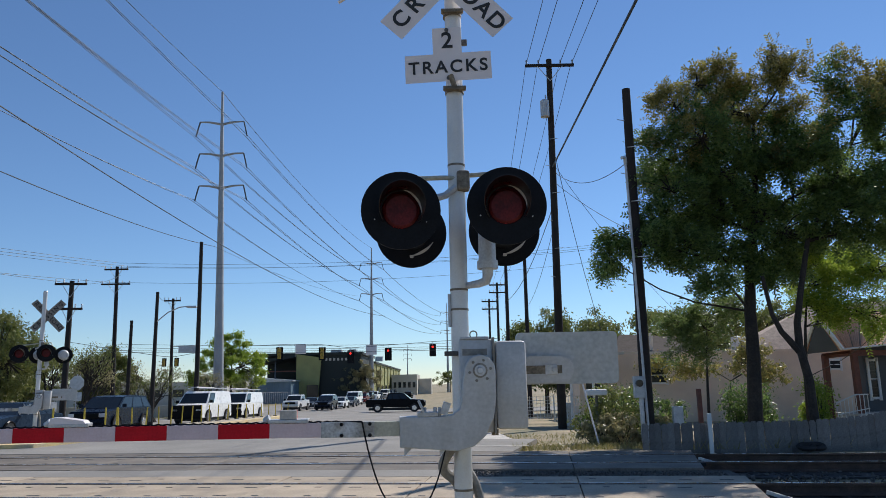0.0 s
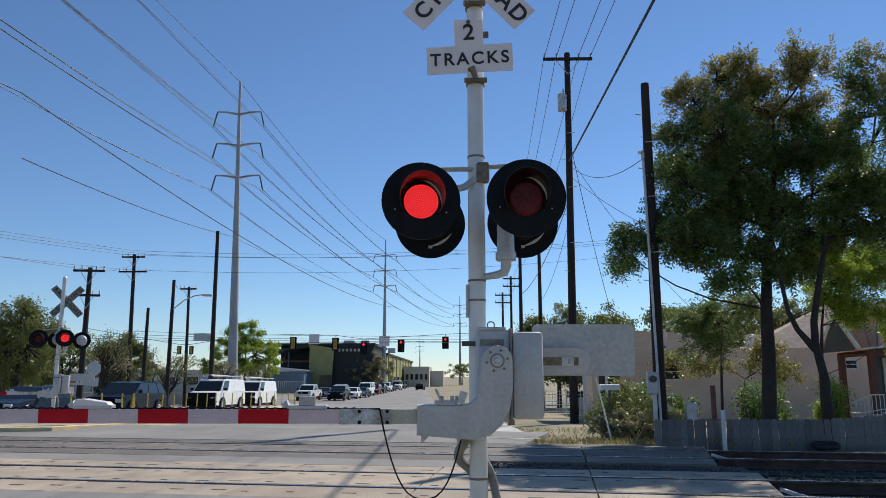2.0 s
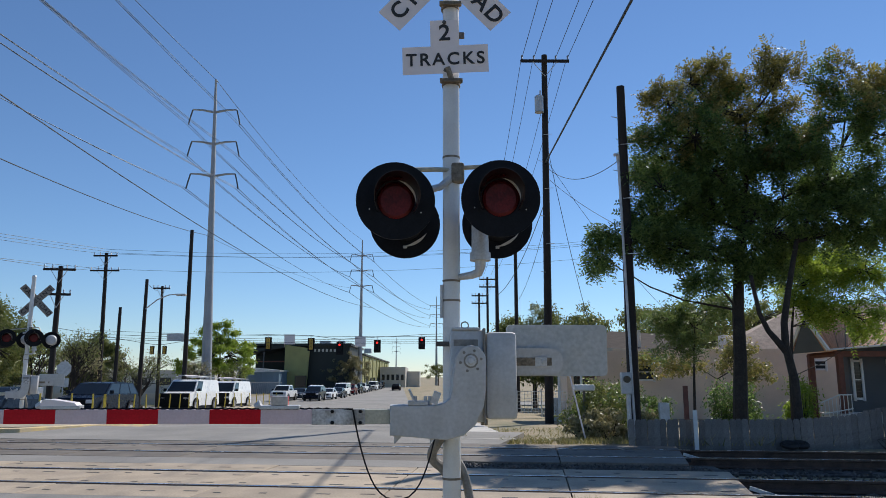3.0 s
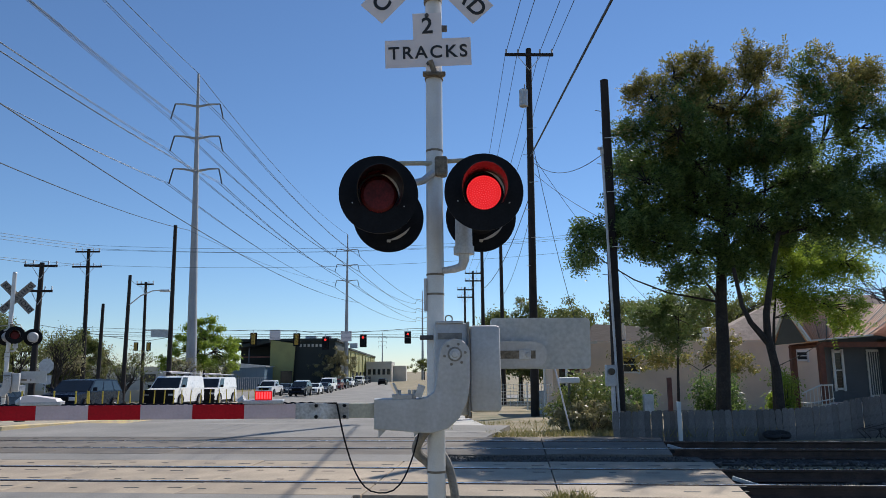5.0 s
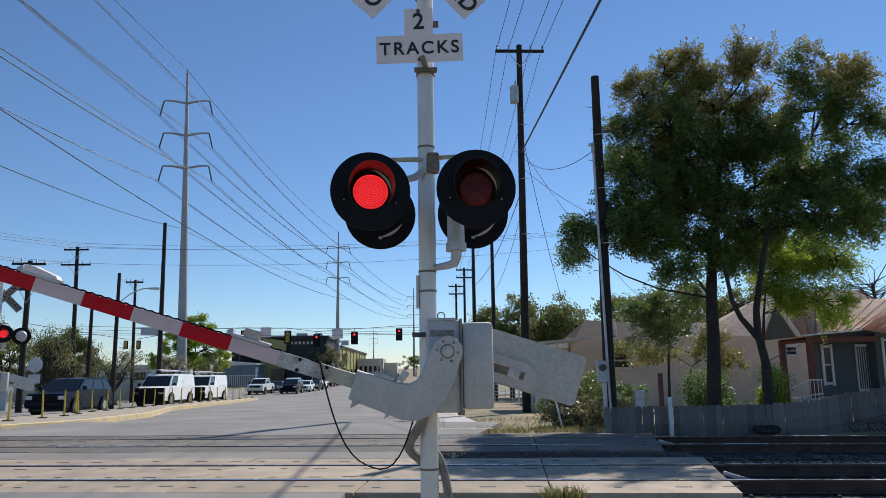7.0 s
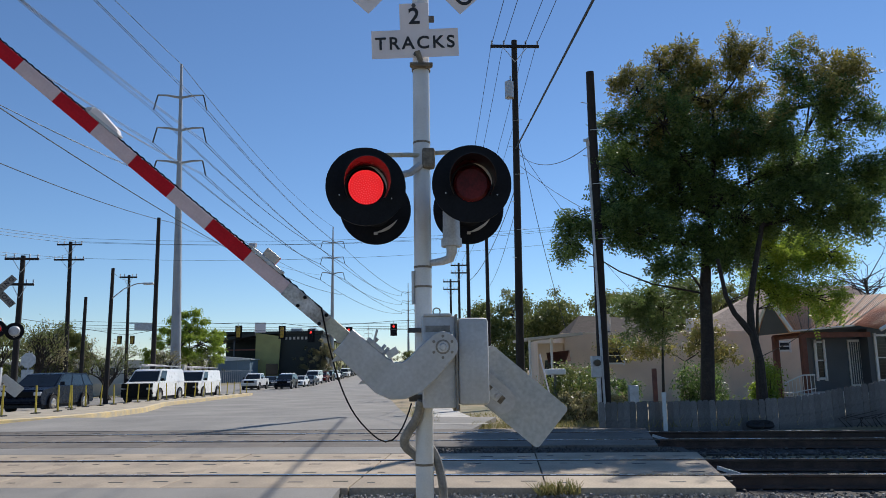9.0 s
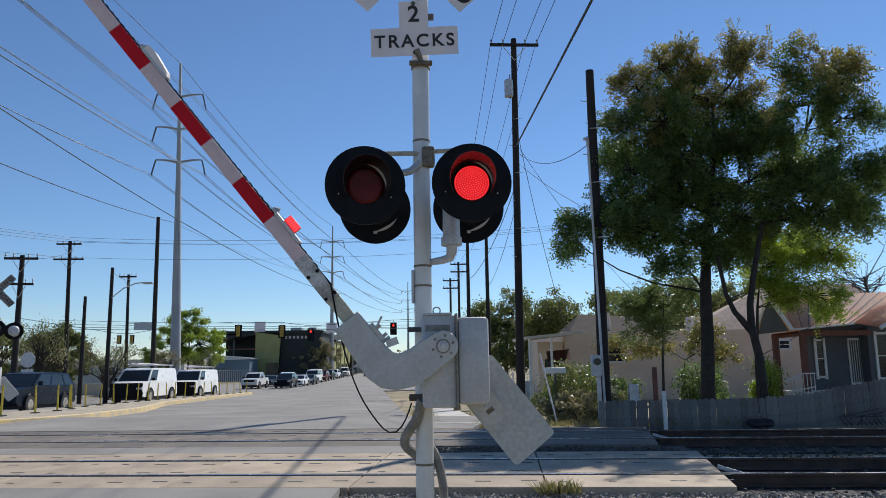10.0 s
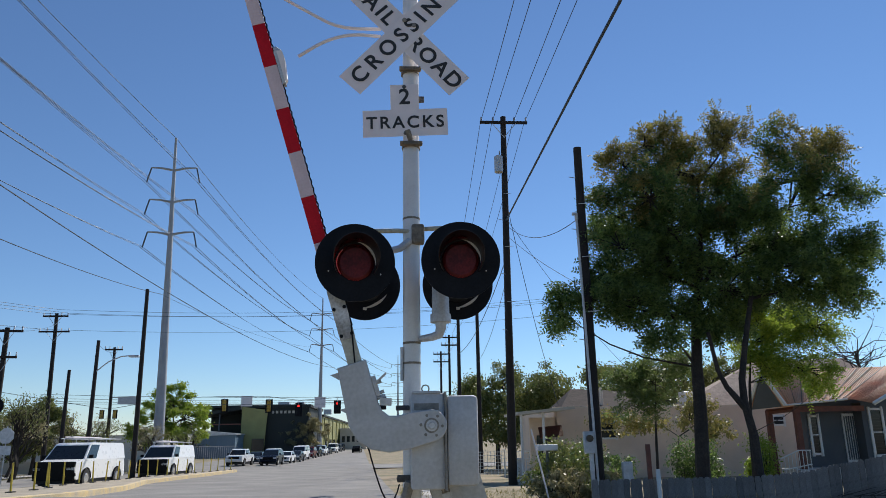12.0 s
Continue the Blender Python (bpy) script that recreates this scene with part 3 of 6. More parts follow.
def bolt(shape, p, d, r=0.012, h=0.012):
    p, d = Vector(p), Vector(d)
    return shape.rod(p, p + d * h, r, r * 0.85, 6)


def clamp(parent, z, x=0.0, r=0.07):
    s = Shape()
    s.rod((x, 0, z - 0.014), (x, 0, z + 0.014), r + 0.005, n=24)
    s.box((x, -r - 0.01, z), (0.18, 0.016, 0.03), bevel=0.004)
    s.box((x, -r - 0.035, z), (0.18, 0.014, 0.03), bevel=0.004)
    for dx in (-0.075, 0.075):
        s.rod((x + dx, -r - 0.055, z), (x + dx, -r + 0.02, z), 0.009, n=8)
    return part("pole_clamp", s, CLAMP, parent, "weathered steel pole clamp", smooth=True)


def build_signal(at, head_yaws=(7, -2), far=False):
    sig = thing("crossing_signal", at, "railroad crossing signal with crossbuck and red flashing lamps", "crossing signal", "crossing signals")
    part("mast", Shape().rod((0, 0, -0.25), (0, 0, 4.85 if far else 5.25), 0.066, n=28), ALU, sig, "brushed aluminium mast", smooth=True)
    part("mast_cap", Shape().rod((0, 0, 4.85 if far else 5.25), (0, 0, 4.89 if far else 5.29), 0.07, 0.05, 24), ALU, sig, smooth=True)
    for z in (0.78, 2.23, 2.08, 3.21):
        part("band", Shape().rod((0, 0, z - 0.008), (0, 0, z + 0.008), 0.0685, n=28), CLAMP, sig, "dark steel band")
    # crossbuck
    c = Vector((0.12, 0.1, 4.05)) if far else Vector((-0.055, -0.115, 4.79))
    for name, ang, dy, words in (("RAIL ROAD", -46.5, 0.0, 1), ("CROSSING", 47.5, -0.007, 1)):
        m = Matrix.Translation(c + Vector((0, dy, 0))) @ pose(0, 0, 0, 0, -ang, 0)
        # far blades: grey in place of white carries the shade on them
        blade = part("crossbuck_blade", Shape().box((0, 0, 0), (1.31, 0.003, 0.232)), GREY_AND_SHADE if far else SIGN, sig, "white crossbuck blade with black letters, greyed for shade when far", m)
        if name == "RAIL ROAD":
            lettering("RAIL", 0.185, INK, blade, pose(-0.37, -0.004, 0) @ FACE, 0.0035, 1.25)
            lettering("ROAD", 0.185, INK, blade, pose(0.36, -0.004, 0) @ FACE, 0.0035, 1.16)
        else:
            lettering("CROSSING", 0.185, INK, blade, pose(0, -0.004, 0) @ FACE, 0.0035, 1.46)
        bs = Shape()
        for q in ((0, -0.004, 0.11) if ang < 0 else (0.09, -0.004, 0.08),):
            bolt(bs, q, (0, -1, 0), 0.02, 0.012)
        part("bolt", bs, GREY_AND_SHADE, blade)
    if not far:
        # track-count sign
        m = Matrix.Translation((-0.047, -0.085, 4.0)) @ pose(0, 0, 0, 0, -1.6, -3)
        plate = part("tracks_sign", Shape().slab([(-0.3425, -0.115), (0.3425, -0.115), (0.3425, 0.118), (0.115, 0.118), (0.115, 0.34), (-0.115, 0.34), (-0.115, 0.118), (-0.3425, 0.118)], -0.0015, 0.0015), SIGN, sig, "white two-tracks sign with black letters", m)
        lettering("2", 0.19, INK, plate, pose(0, -0.0035, 0.225) @ FACE, 0.003)
        lettering("TRACKS", 0.145, INK, plate, pose(0, -0.0035, 0.002) @ FACE, 0.0025, 1.26)
        bs = Shape()
        for z in (-0.09, 0.32):
            bolt(bs, (0, -0.002, z), (0, -1, 0), 0.018, 0.012)
        part("bolt", bs, DARK_STEEL, plate)
        clamp(sig, 4.48, -0.005), clamp(sig, 3.82)
        part("sign_strut", Shape().tube([(-0.03, -0.1, 3.93), (0.0, -0.085, 3.84)], 0.022, 8), CLAMP, sig, "sign bracket strut")
        part("sign_clip", Shape().box((0.085, 0.0, 4.25), (0.05, 0.03, 0.05), bevel=0.006), DARK_STEEL, sig, "dark steel sign clip")
        # plastic rods by the crossbuck
        part("bent_rod", Shape().tube(soften([(-0.25, -0.03, 4.88), (-0.6, -0.03, 4.88), (-0.85, -0.03, 5.02), (-1.1, -0.03, 5.17)]), 0.014, 8), SIGN, sig, "bent pale plastic rod", smooth=True)
        part("bent_rod", Shape().tube(soften([(-0.25, -0.03, 4.81), (-0.5, -0.03, 4.83), (-0.72, -0.03, 4.76), (-0.93, -0.03, 4.61)]), 0.014, 8), SIGN, sig, "bent pale plastic rod", smooth=True)
    # cross arms and lamp heads
    part("cross_arm", Shape().tube([(-0.5, -0.28, 3.03), (-0.1, -0.06, 3.1), (0.08, -0.03, 3.1)], 0.019, 8), ADAPTER, sig, "pale weathered cross arm", smooth=True)
    part("cross_arm", Shape().tube([(0.06, 0.0, 3.13), (0.3, -0.05, 3.13), (0.36, -0.1, 3.0)], 0.019, 8), ADAPTER, sig, "pale weathered cross arm", smooth=True)
    part("arm_bracket", Shape().box((0.05, -0.06, 3.07), (0.1, 0.09, 0.16), bevel=0.02), CLAMP, sig, "weathered cast bracket")
    part("arm_bracket", Shape().tube([(-0.01, -0.07, 3.02), (-0.09, -0.09, 2.95), (-0.16, -0.1, 2.93)], 0.028, 8), GALV, sig, "cast arm bracket", smooth=True)
    lamps = []
    places = ((-0.402, head_yaws[0], True), (0.333, head_yaws[1], True), (-0.37, 186, False), (0.38, 176, False))
    if far:
        places = ((-0.56, 12, True), (0.22, 6, True), (-0.1, 192, False), (0.66, 186, False))
    for x, yaw, front in places:
        y = (-0.44 if far else -0.57) if front else 0.26
        z = 2.735 if not front else (2.755 if x < 0 else 2.775) if far else (2.723 if x < 0 else 2.742)
        head = light_head(sig, pose(x, y, z, 0, 0, yaw) @ Matrix.Scale(0.974 if front and not far else 1.0, 4))
        if far and not front:
            part("housing_back", Shape().rod((0, 0.2, 0), (0, 0.24, 0), 0.17, 0.13, 24), GALV, head, "grey back of the lamp housing", smooth=True)
        if front:
            lamps.append(led_module(head, pose(0, 0.005, -0.005, 0, 0, 180)))
        else:
            part("lens", Shape().rod((0, 0.02, 0), (0, 0.03, 0), 0.13, n=24), LENS, head, "dark red lens")
    for x in (-0.39, 0.365):
        part("lamp_yoke", Shape().rod((x, -0.26, 2.75), (x, 0.08, 2.74), 0.035, n=12), BLACK, sig, smooth=True)
    # cable elbow under the right lamps
    part("conduit_elbow", Shape().tube([(0.06, -0.02, 2.26), (0.15, -0.09, 2.265), (0.2, -0.11, 2.28), (0.215, -0.12, 2.33), (0.215, -0.12, 2.38)], [0.025, 0.03, 0.036, 0.04, 0.042], 12), GALV, sig, "cast conduit elbow", smooth=True)
    part("conduit_collar", Shape().rod((0.215, -0.12, 2.37), (0.215, -0.12, 2.43), 0.078, n=20), GALV, sig, smooth=True)
    part("conduit_body", Shape().rod((0.215, -0.12, 2.43), (0.215, -0.12, 2.72), 0.066, 0.062, n=20), GALV, sig, "grey junction housing", smooth=True)
    part("side_conduit", Shape().rod((-0.075, -0.02, 1.95), (-0.075, -0.02, 2.2), 0.012, n=8), GALV, sig)
    # flexible conduits down the mast
    part("flexible_conduit", Shape().tube(soften([(-0.02, -0.13, 1.24), (-0.05, -0.1, 1.12), (-0.11, -0.05, 1.03), (-0.15, 0.0, 0.96), (-0.14, 0.03, 0.9), (-0.07, 0.06, 0.85), (0.0, 0.09, 0.75), (0.0, 0.1, 0.2)]), 0.036, 10), GREY_AND_SHADE, sig, "grey flexible conduit", smooth=True)
    part("flexible_conduit", Shape().tube(soften([(0.04, 0.07, 0.9), (0.09, 0.05, 0.82), (0.13, 0.04, 0.66), (0.14, 0.04, 0.5), (0.14, 0.04, -0.2)]), 0.032, 10), GREY_AND_SHADE, sig, "grey flexible conduit", smooth=True)
    part("mast_foot", Shape().rod((0, 0, -0.25), (0, 0, -0.12), 0.2, 0.17, 16), GALV, sig, "cast mast foot", smooth=True)
    return sig, lamps


MAST = (0.115, 5.42, 0)
signal, lamps = build_signal(pose(*MAST))
signal_far, lamps_far = build_signal(pose(-13.55, 24.2, level(24.2) + 0.2, 0, 0, 22), (12, 6), True)


def rounded(x0, z0, x1, z1, r, n=4):
    pts = []
    for cx, cz, a0 in ((x1 - r, z1 - r, 0), (x0 + r, z1 - r, 90), (x0 + r, z0 + r, 180), (x1 - r, z0 + r, 270)):
        pts += [(cx + r * math.cos(radians(a0 + 90 * k / n)), cz + r * math.sin(radians(a0 + 90 * k / n))) for k in range(n + 1)]
    return pts


def build_gate(at, stripes=11):
    """The gate: a gear box on the mast, and the arm with its weight, which turns on the pivot. The origin is the pivot."""
    gate = thing("crossing_gate", at, "crossing gate with silver gear box and striped arm", "crossing gate", "crossing gates")
    part("gear_box", Shape().box((-0.02, 0.24, -0.1025), (0.23, 0.36, 0.635), bevel=0.014), SILVER, gate, "silver cast gear box", smooth=True)
    part("box_cover", Shape().box((0.217, 0.24, -0.10), (0.218, 0.38, 0.60), bevel=0.028), SILVER, gate, "silver box cover", smooth=True)
    # flange coloured darker to carry the dark seam gaps beside it
    part("box_flange", Shape().box((0.1, 0.23, -0.1), (0.016, 0.40, 0.65), bevel=0.004), GREY_AND_SHADE, gate, "bolted flange of the box")
    part("box_lid", Shape().box((-0.03, 0.2, 0.222), (0.2, 0.3, 0.02), bevel=0.006), GALV, gate)
    # flat plate, coloured dark for the shade inside the slot
    part("recess_shade", Shape().box((-0.03, 0.0585, 0.125), (0.17, 0.004, 0.045)), GREY_AND_SHADE, gate, "dark plate for the shade in the box slot")
    eye = Shape()
    eye.tube([(-0.03 + 0.026 * math.cos(a), 0.2, 0.255 + 0.026 * math.sin(a)) for a in np.linspace(0, 6.28, 16)], 0.005, 6)
    part("lifting_eye", eye, CLAMP, gate, "steel lifting eye", smooth=True)
    latch = Shape()
    for z in (-0.44,):
        for x in (0.085, 0.11):
            latch.rod((x, 0.1, z), (x, 0.1, z + 0.04), 0.012, n=8)
    part("latch", latch, CLAMP, gate)
    s = Shape().box((-0.19, 0.36, 0.13), (0.1, 0.03, 0.035), bevel=0.005)
    s.rod((-0.225, 0.33, 0.13), (-0.225, 0.42, 0.13), 0.012, n=8)
    part("mast_bracket", s, DARK_STEEL, gate, "bolted mast bracket")
    s = Shape().box((-0.17, 0.36, -0.36), (0.12, 0.03, 0.05), bevel=0.005)
    s.rod((-0.22, 0.32, -0.36), (-0.22, 0.42, -0.36), 0.015, n=8)
    part("mast_bracket", s, DARK_STEEL, gate, "bolted mast bracket")

    # the turning arm
    out = [(0.105 * math.cos(radians(a)), 0.105 * math.sin(radians(a))) for a in range(0, 181, 15)]
    out += [(-0.122, -0.1), (-0.128, -0.2), (-0.145, -0.255), (-0.19, -0.29), (-0.25, -0.30), (-0.55, -0.30), (-0.55, -0.50), (-0.16, -0.53)]
    out += [(-0.05, -0.50), (0.03, -0.43), (0.085, -0.32), (0.105, -0.18)]
    m = Shape().slab(out, -0.045, 0.045)
    bm = bmesh.new()
    tmp = m.mesh("arm_bracket", SILVER)
    bm.from_mesh(tmp)
    bmesh.ops.bevel(bm, geom=[e for e in bm.edges if abs(e.verts[0].co.y - e.verts[1].co.y) < 1e-5], offset=0.008, segments=2, affect="EDGES", profile=0.5)
    bm.to_mesh(tmp)
    bm.free()
    arm = part("arm_bracket", tmp, SILVER, gate, "curved silver arm casting", smooth=False)
    part("hub_ring", Shape().ring((0, -0.045, 0), 0.037, 0.05, -0.004, 0.0, 28), GREY_AND_SHADE, arm, "dark pivot ring")
    hub = Shape().rod((0, -0.045, 0), (0, -0.06, 0), 0.038, n=20)
    hub.rod((0, -0.06, 0), (0, -0.072, 0), 0.026, 0.02, 16)
    part("hub", hub, GALV, arm, "pivot hub", smooth=True)
    for k in range(6):
        a = radians(60 * k + 10)
        part("hub_bolt", bolt(Shape(), (0.072 * math.cos(a), -0.045, 0.072 * math.sin(a)), (0, -1, 0), 0.011, 0.006), GREY_AND_SHADE, arm)
    b = Shape()
    b.box((-0.36, -0.02, -0.285), (0.14, 0.05, 0.03), bevel=0.004)
    b.box((-0.4, -0.02, -0.24), (0.012, 0.09, 0.1), pose(0, 0, 0, 0, -25, 0))
    b.box((-0.24, -0.02, -0.25), (0.05, 0.07, 0.08), pose(0, 0, 0, 0, 20, 0))
    for x in (-0.38, -0.31, -0.28):
        b.rod((x, -0.02, -0.30), (x, -0.02, -0.24), 0.012, n=8)
    part("shear_bolts", b, GALV, arm, "bolted breakaway bracket")
    for x in (-0.49, -0.25):
        part("rib", Shape().slab([(x - 0.03, -0.5), (x + 0.02, -0.51), (x - 0.03, -0.56)], -0.02, 0.02), SILVER, arm, "casting rib")
    z = -0.378
    part("adapter", Shape().box((-0.66, 0, z), (0.22, 0.04, 0.098), bevel=0.004), ADAPTER, arm, "steel arm adapter")
    part("arm_base", Shape().box((-0.90, -0.012, z), (0.36, 0.035, 0.104), bevel=0.004), BOARD, arm, "scuffed grey arm base plate")
    for x in (-0.75, -0.94):
        for dz in (-0.037, 0.037):
            part("arm_bolt", bolt(Shape(), (x, -0.03, z + dz), (0, -1, 0), 0.014, 0.014), BLACK, arm)
    w = 0.346
    red, white = Shape().box((0, 0, 0), (w, 0.03, 0.096), bevel=0.003).mesh("stripe", RED), Shape().box((0, 0, 0), (w, 0.03, 0.096), bevel=0.003).mesh("stripe", WHITE_STRIPE)
    for k in range(stripes):
        part("stripe", red if k % 2 else white, None, arm, "red reflective stripe" if k % 2 else "white reflective stripe", pose(-1.08 - w * (k + 0.5), -0.01, z))
    # lamp cable along the top of the arm
    pts = [(-0.80, -0.032, -0.325)] + [(-0.95 - 0.03 * k, -0.012, -0.328 + (0.007 if k % 2 else 0.0)) for k in range(120)]
    part("arm_cable", Shape().tube(pts, 0.006, 5), BLACK, arm, "black cable along the arm")
    lamps = []
    for k, x in enumerate((-1.30, -2.78, -4.5)):
        body = Shape().box((x, 0, -0.315), (0.27, 0.07, 0.025), bevel=0.005)
        body.rod((x - 0.17, 0, -0.315), (x - 0.13, 0, -0.295), 0.02, 0.03, 8)
        part("lamp_base", body, GALV, arm, "grey lamp base")
        if k:
            part("lamp_cover", Shape().slab([(x - 0.13, -0.305), (x + 0.12, -0.305), (x + 0.1, -0.285), (x - 0.06, -0.262), (x - 0.12, -0.265)], -0.035, 0.035), SIGN, arm, "flat pale lamp cover")
            continue
        lens = part("arm_lamp", Shape().box((0, 0.012, 0.0), (0.115, 0.022, 0.06), bevel=0.006), LAMP_OFF, arm, "ribbed gate-arm lamp", pose(x, -0.01, -0.272, 0, 0, 180))
        ribs = Shape()
        for i in range(6):
            ribs.box((-0.045 + 0.018 * i, -0.004, 0.0), (0.009, 0.008, 0.045))
        part("lit_ribs", ribs, LED_DOT, lens, "glowing lamp ribs")
        part("lit_face", Shape().box((0, -0.002, 0), (0.115, 0.004, 0.058)), LED_BED, lens, "glowing red lamp face")
        lamps.append((lens, x))
    # counterweight
    wy = 0.46
    part("weight_arm", Shape().slab([(0.0, -0.12), (0.62, -0.12)] + [(0.62 + 0.1 * math.cos(radians(a)), -0.02 + 0.1 * math.sin(radians(a))) for a in range(-80, 81, 20)] + [(0.62, 0.08), (0.0, 0.08)], wy - 0.03, wy + 0.01), SILVER, arm, "slotted silver weight arm")
    b = Shape().box((0.48, wy - 0.032, -0.02), (0.3, 0.006, 0.06))
    part("slot", b, CLAMP, arm, "dark slot in the weight arm")
    b = Shape().box((0.55, wy - 0.037, -0.02), (0.09, 0.008, 0.075), bevel=0.003)
    bolt(b, (0.57, wy - 0.04, -0.02), (0, -1, 0), 0.02, 0.02)
    part("adjusting_nut", b, GALV, arm)
    part("counterweight", Shape().slab(rounded(0.30, -0.13, 1.06, 0.255, 0.035), wy + 0.015, wy + 0.075), WEIGHT, arm, "flat dull grey counterweight")
    return gate, arm, lamps


PIVOT = (0.235, 4.97, 1.62)
gate, gate_arm, arm_lamps = build_gate(pose(*PIVOT))
gate_far, gate_arm_far, arm_lamps_far = build_gate(pose(-13.55, 24.2, level(24.2) + 0.2, 0, 0, 22) @ pose(0.12, -0.45, 1.35), 8)


# ---- poles, towers, wires ----
def insulator(s, p, h=0.22, r=0.05):
    p = Vector(p)
    for k in range(3):
        s.rod(p + Vector((0, 0, h * k / 3)), p + Vector((0, 0, h * (k + 0.8) / 3)), r, r * 0.6, 8)
    return s


def utility_pole(x, y, top, r=0.16, arms=(), lean=(0.0, 0.0), yaw=0.0, transformer=0.0, label="dark creosoted wooden utility pole"):
    z0 = level(y) - 0.2
    pole = thing("utility_pole", pose(x, y, z0, 0, 0, yaw), label, "utility pole", "wooden poles")
    h = top - z0
    part("pole", Shape().rod((0, 0, 0), (lean[0], lean[1], h), r, r * 0.68, 14), WOOD_POLE, pole, smooth=True)
    for dz, half in arms:
        z = h - dz
        lx = lean[0] * z / h
        part("crossarm", Shape().box((lx, -0.16, z), (2 * half, 0.1, 0.13), bevel=0.01), WOOD_POLE, pole, "weathered timber crossarm")
        for sx in (-1, 1):
            part("brace", Shape().rod((lx, -0.17, z - 0.75), (lx + sx * half * 0.5, -0.2, z - 0.06), 0.016, n=6), GALV, pole)
        for px in (-0.94, -0.45, 0.45, 0.94):
            part("insulator", insulator(Shape(), (lx + px * half, -0.16, z + 0.065)), GALV, pole, "grey insulator", smooth=True)
    if transformer:
        z = h - transformer
        c = Shape().rod((-0.16, -0.33, z), (-0.16, -0.33, z + 0.75), 0.2, n=16)
        c.rod((-0.16, -0.33, z + 0.75), (-0.16, -0.33, z + 0.82), 0.2, 0.1, 16)
        part("transformer", c, GALV, pole, "grey can transformer", smooth=True)
        part("bushing", insulator(Shape(), (-0.1, -0.33, z + 0.82), 0.25, 0.04), GALV, pole, smooth=True)
    return pole


def steel_tower(x, y, top, lean=0.0):
    z0 = level(y)
    t = thing("transmission_tower", pose(x, y, z0), "tall tapered grey steel transmission pole with three crossarms", "transmission tower", "transmission towers")
    h = top - z0
    k = h / 31.0
    part("shaft", Shape().rod((-lean, 0, 0), (0, 0, h), 0.52, 0.11, 12), TOWER, t, smooth=True)
    for z in (27.3, 24.1, 20.9):
        zz = h - (30.4 - z) * k
        for sx in (-1, 1):
            lx = -lean * (1 - zz / h)
            part("crossarm", Shape().tube([(lx, 0, zz - 0.25), (lx + sx * 1.2, 0, zz - 0.02), (lx + sx * 2.15, 0, zz + 0.02)], [0.13, 0.1, 0.07], 8), TOWER, t, "tapered steel crossarm", smooth=True)
            part("insulator_string", Shape().tube([(lx + sx * 2.15, 0, zz), (lx + sx * 2.35, 0, zz - 0.8), (lx + sx * 2.5, 0, zz - 1.5)], 0.07, 6), WIRE, t, "dark insulator string")
    return t


def wire(a, b, sag, r=0.012, n=24, label="thin dark overhead utility wire", material=None):
    a, b = Vector(a), Vector(b)
    pts = [a.lerp(b, k / n) - Vector((0, 0, 4 * sag * (k / n) * (1 - k / n))) for k in range(n + 1)]
    solid("overhead_wire", Shape().tube(pts, r, 5), material or WIRE, label, "wire", "overhead wires")


steel_tower(-21.6, 67, 30.4, -0.75)
steel_tower(-15.0, 147, 29.6)
steel_tower(0.8, 262, 30.5)
steel_tower(-22, 420, 24)
T1, T2, T3, T0 = (-21.6, 67), (-15.0, 147), (0.8, 262), (-27.5, -13)
for z, rise, sag in ((25.8, 0.9, 0.35), (22.6, 0.5, 1.15), (19.4, 0.3, 1.75)):
    for sx in (-2.5, 2.5):
        for twin in (-0.14, 0.14):
            wire((T1[0] + sx + twin, T1[1], z), (T0[0] + sx + twin, T0[1], z + rise), sag + twin * 0.6, 0.022, 40, "grey high-voltage conductor between steel towers", WIRE_ALU)
            wire((T1[0] + sx + twin, T1[1], z), (T2[0] + sx + twin, T2[1], z - 0.8), 1.2 + twin * 0.6, 0.028, 30, "grey high-voltage conductor between steel towers", WIRE_ALU)
        wire((T2[0] + sx, T2[1], z - 0.8), (T3[0] + sx, T3[1], z), 2.0, 0.05, 30, "grey high-voltage conductor between steel towers", WIRE_ALU)
wire((T1[0], 67, 30.4), (T0[0], T0[1], 31), 1.2, 0.026, 40, "thin grey shield wire atop steel towers", WIRE_ALU)
wire((T1[0], 67, 30.4), (T2[0], 147, 29.6), 1.6, 0.03, 30, "thin grey shield wire atop steel towers", WIRE_ALU)
wire((-16.3, 25, 11.95), (-9.2, 110, 11.9), 1.6, 0.026, 40)
wire((-16.3, 25, 11.95), (-20, -20, 12.5), 1.0, 0.022)
wire((-16.0, 25, 9.4), (-19.5, 60, 13.4), 0.3, 0.022)
wire((-19.5, 60, 13.4), (-12.7, 110, 15), 0.8, 0.014)
utility_pole(-16.4, 48, 11.35, 0.17, lean=(-0.1, 0))
utility_pole(-26.0, 57, 11.3, 0.19, arms=((0.25, 0.95), (1.45, 1.15)), lean=(-0.3, 0))
utility_pole(-17.7, 44, 7.43, 0.14)
utility_pole(-22.6, 60, 9.0, 0.15, arms=((0.2, 0.7),), lean=(-0.2, 0))
utility_pole(-19.2, 44, 5.7, 0.13)
utility_pole(-20.95, 40, 7.62, 0.18, arms=((0.2, 0.85), (1.6, 0.7)), yaw=8)
utility_pole(4.86, 31.0, 16.15, 0.19, arms=((0.35, 1.12),), lean=(0.18, 0), transformer=2.9)
utility_pole(5.22, 19.1, 9.6, 0.165, lean=(0.02, 0))
utility_pole(4.2, 48, 10.2, 0.15)
utility_pole(5.55, 48.5, 10.4, 0.16)
utility_pole(5.2, 70, 11.2, 0.15, arms=((0.25, 0.8), (1.0, 0.8)))
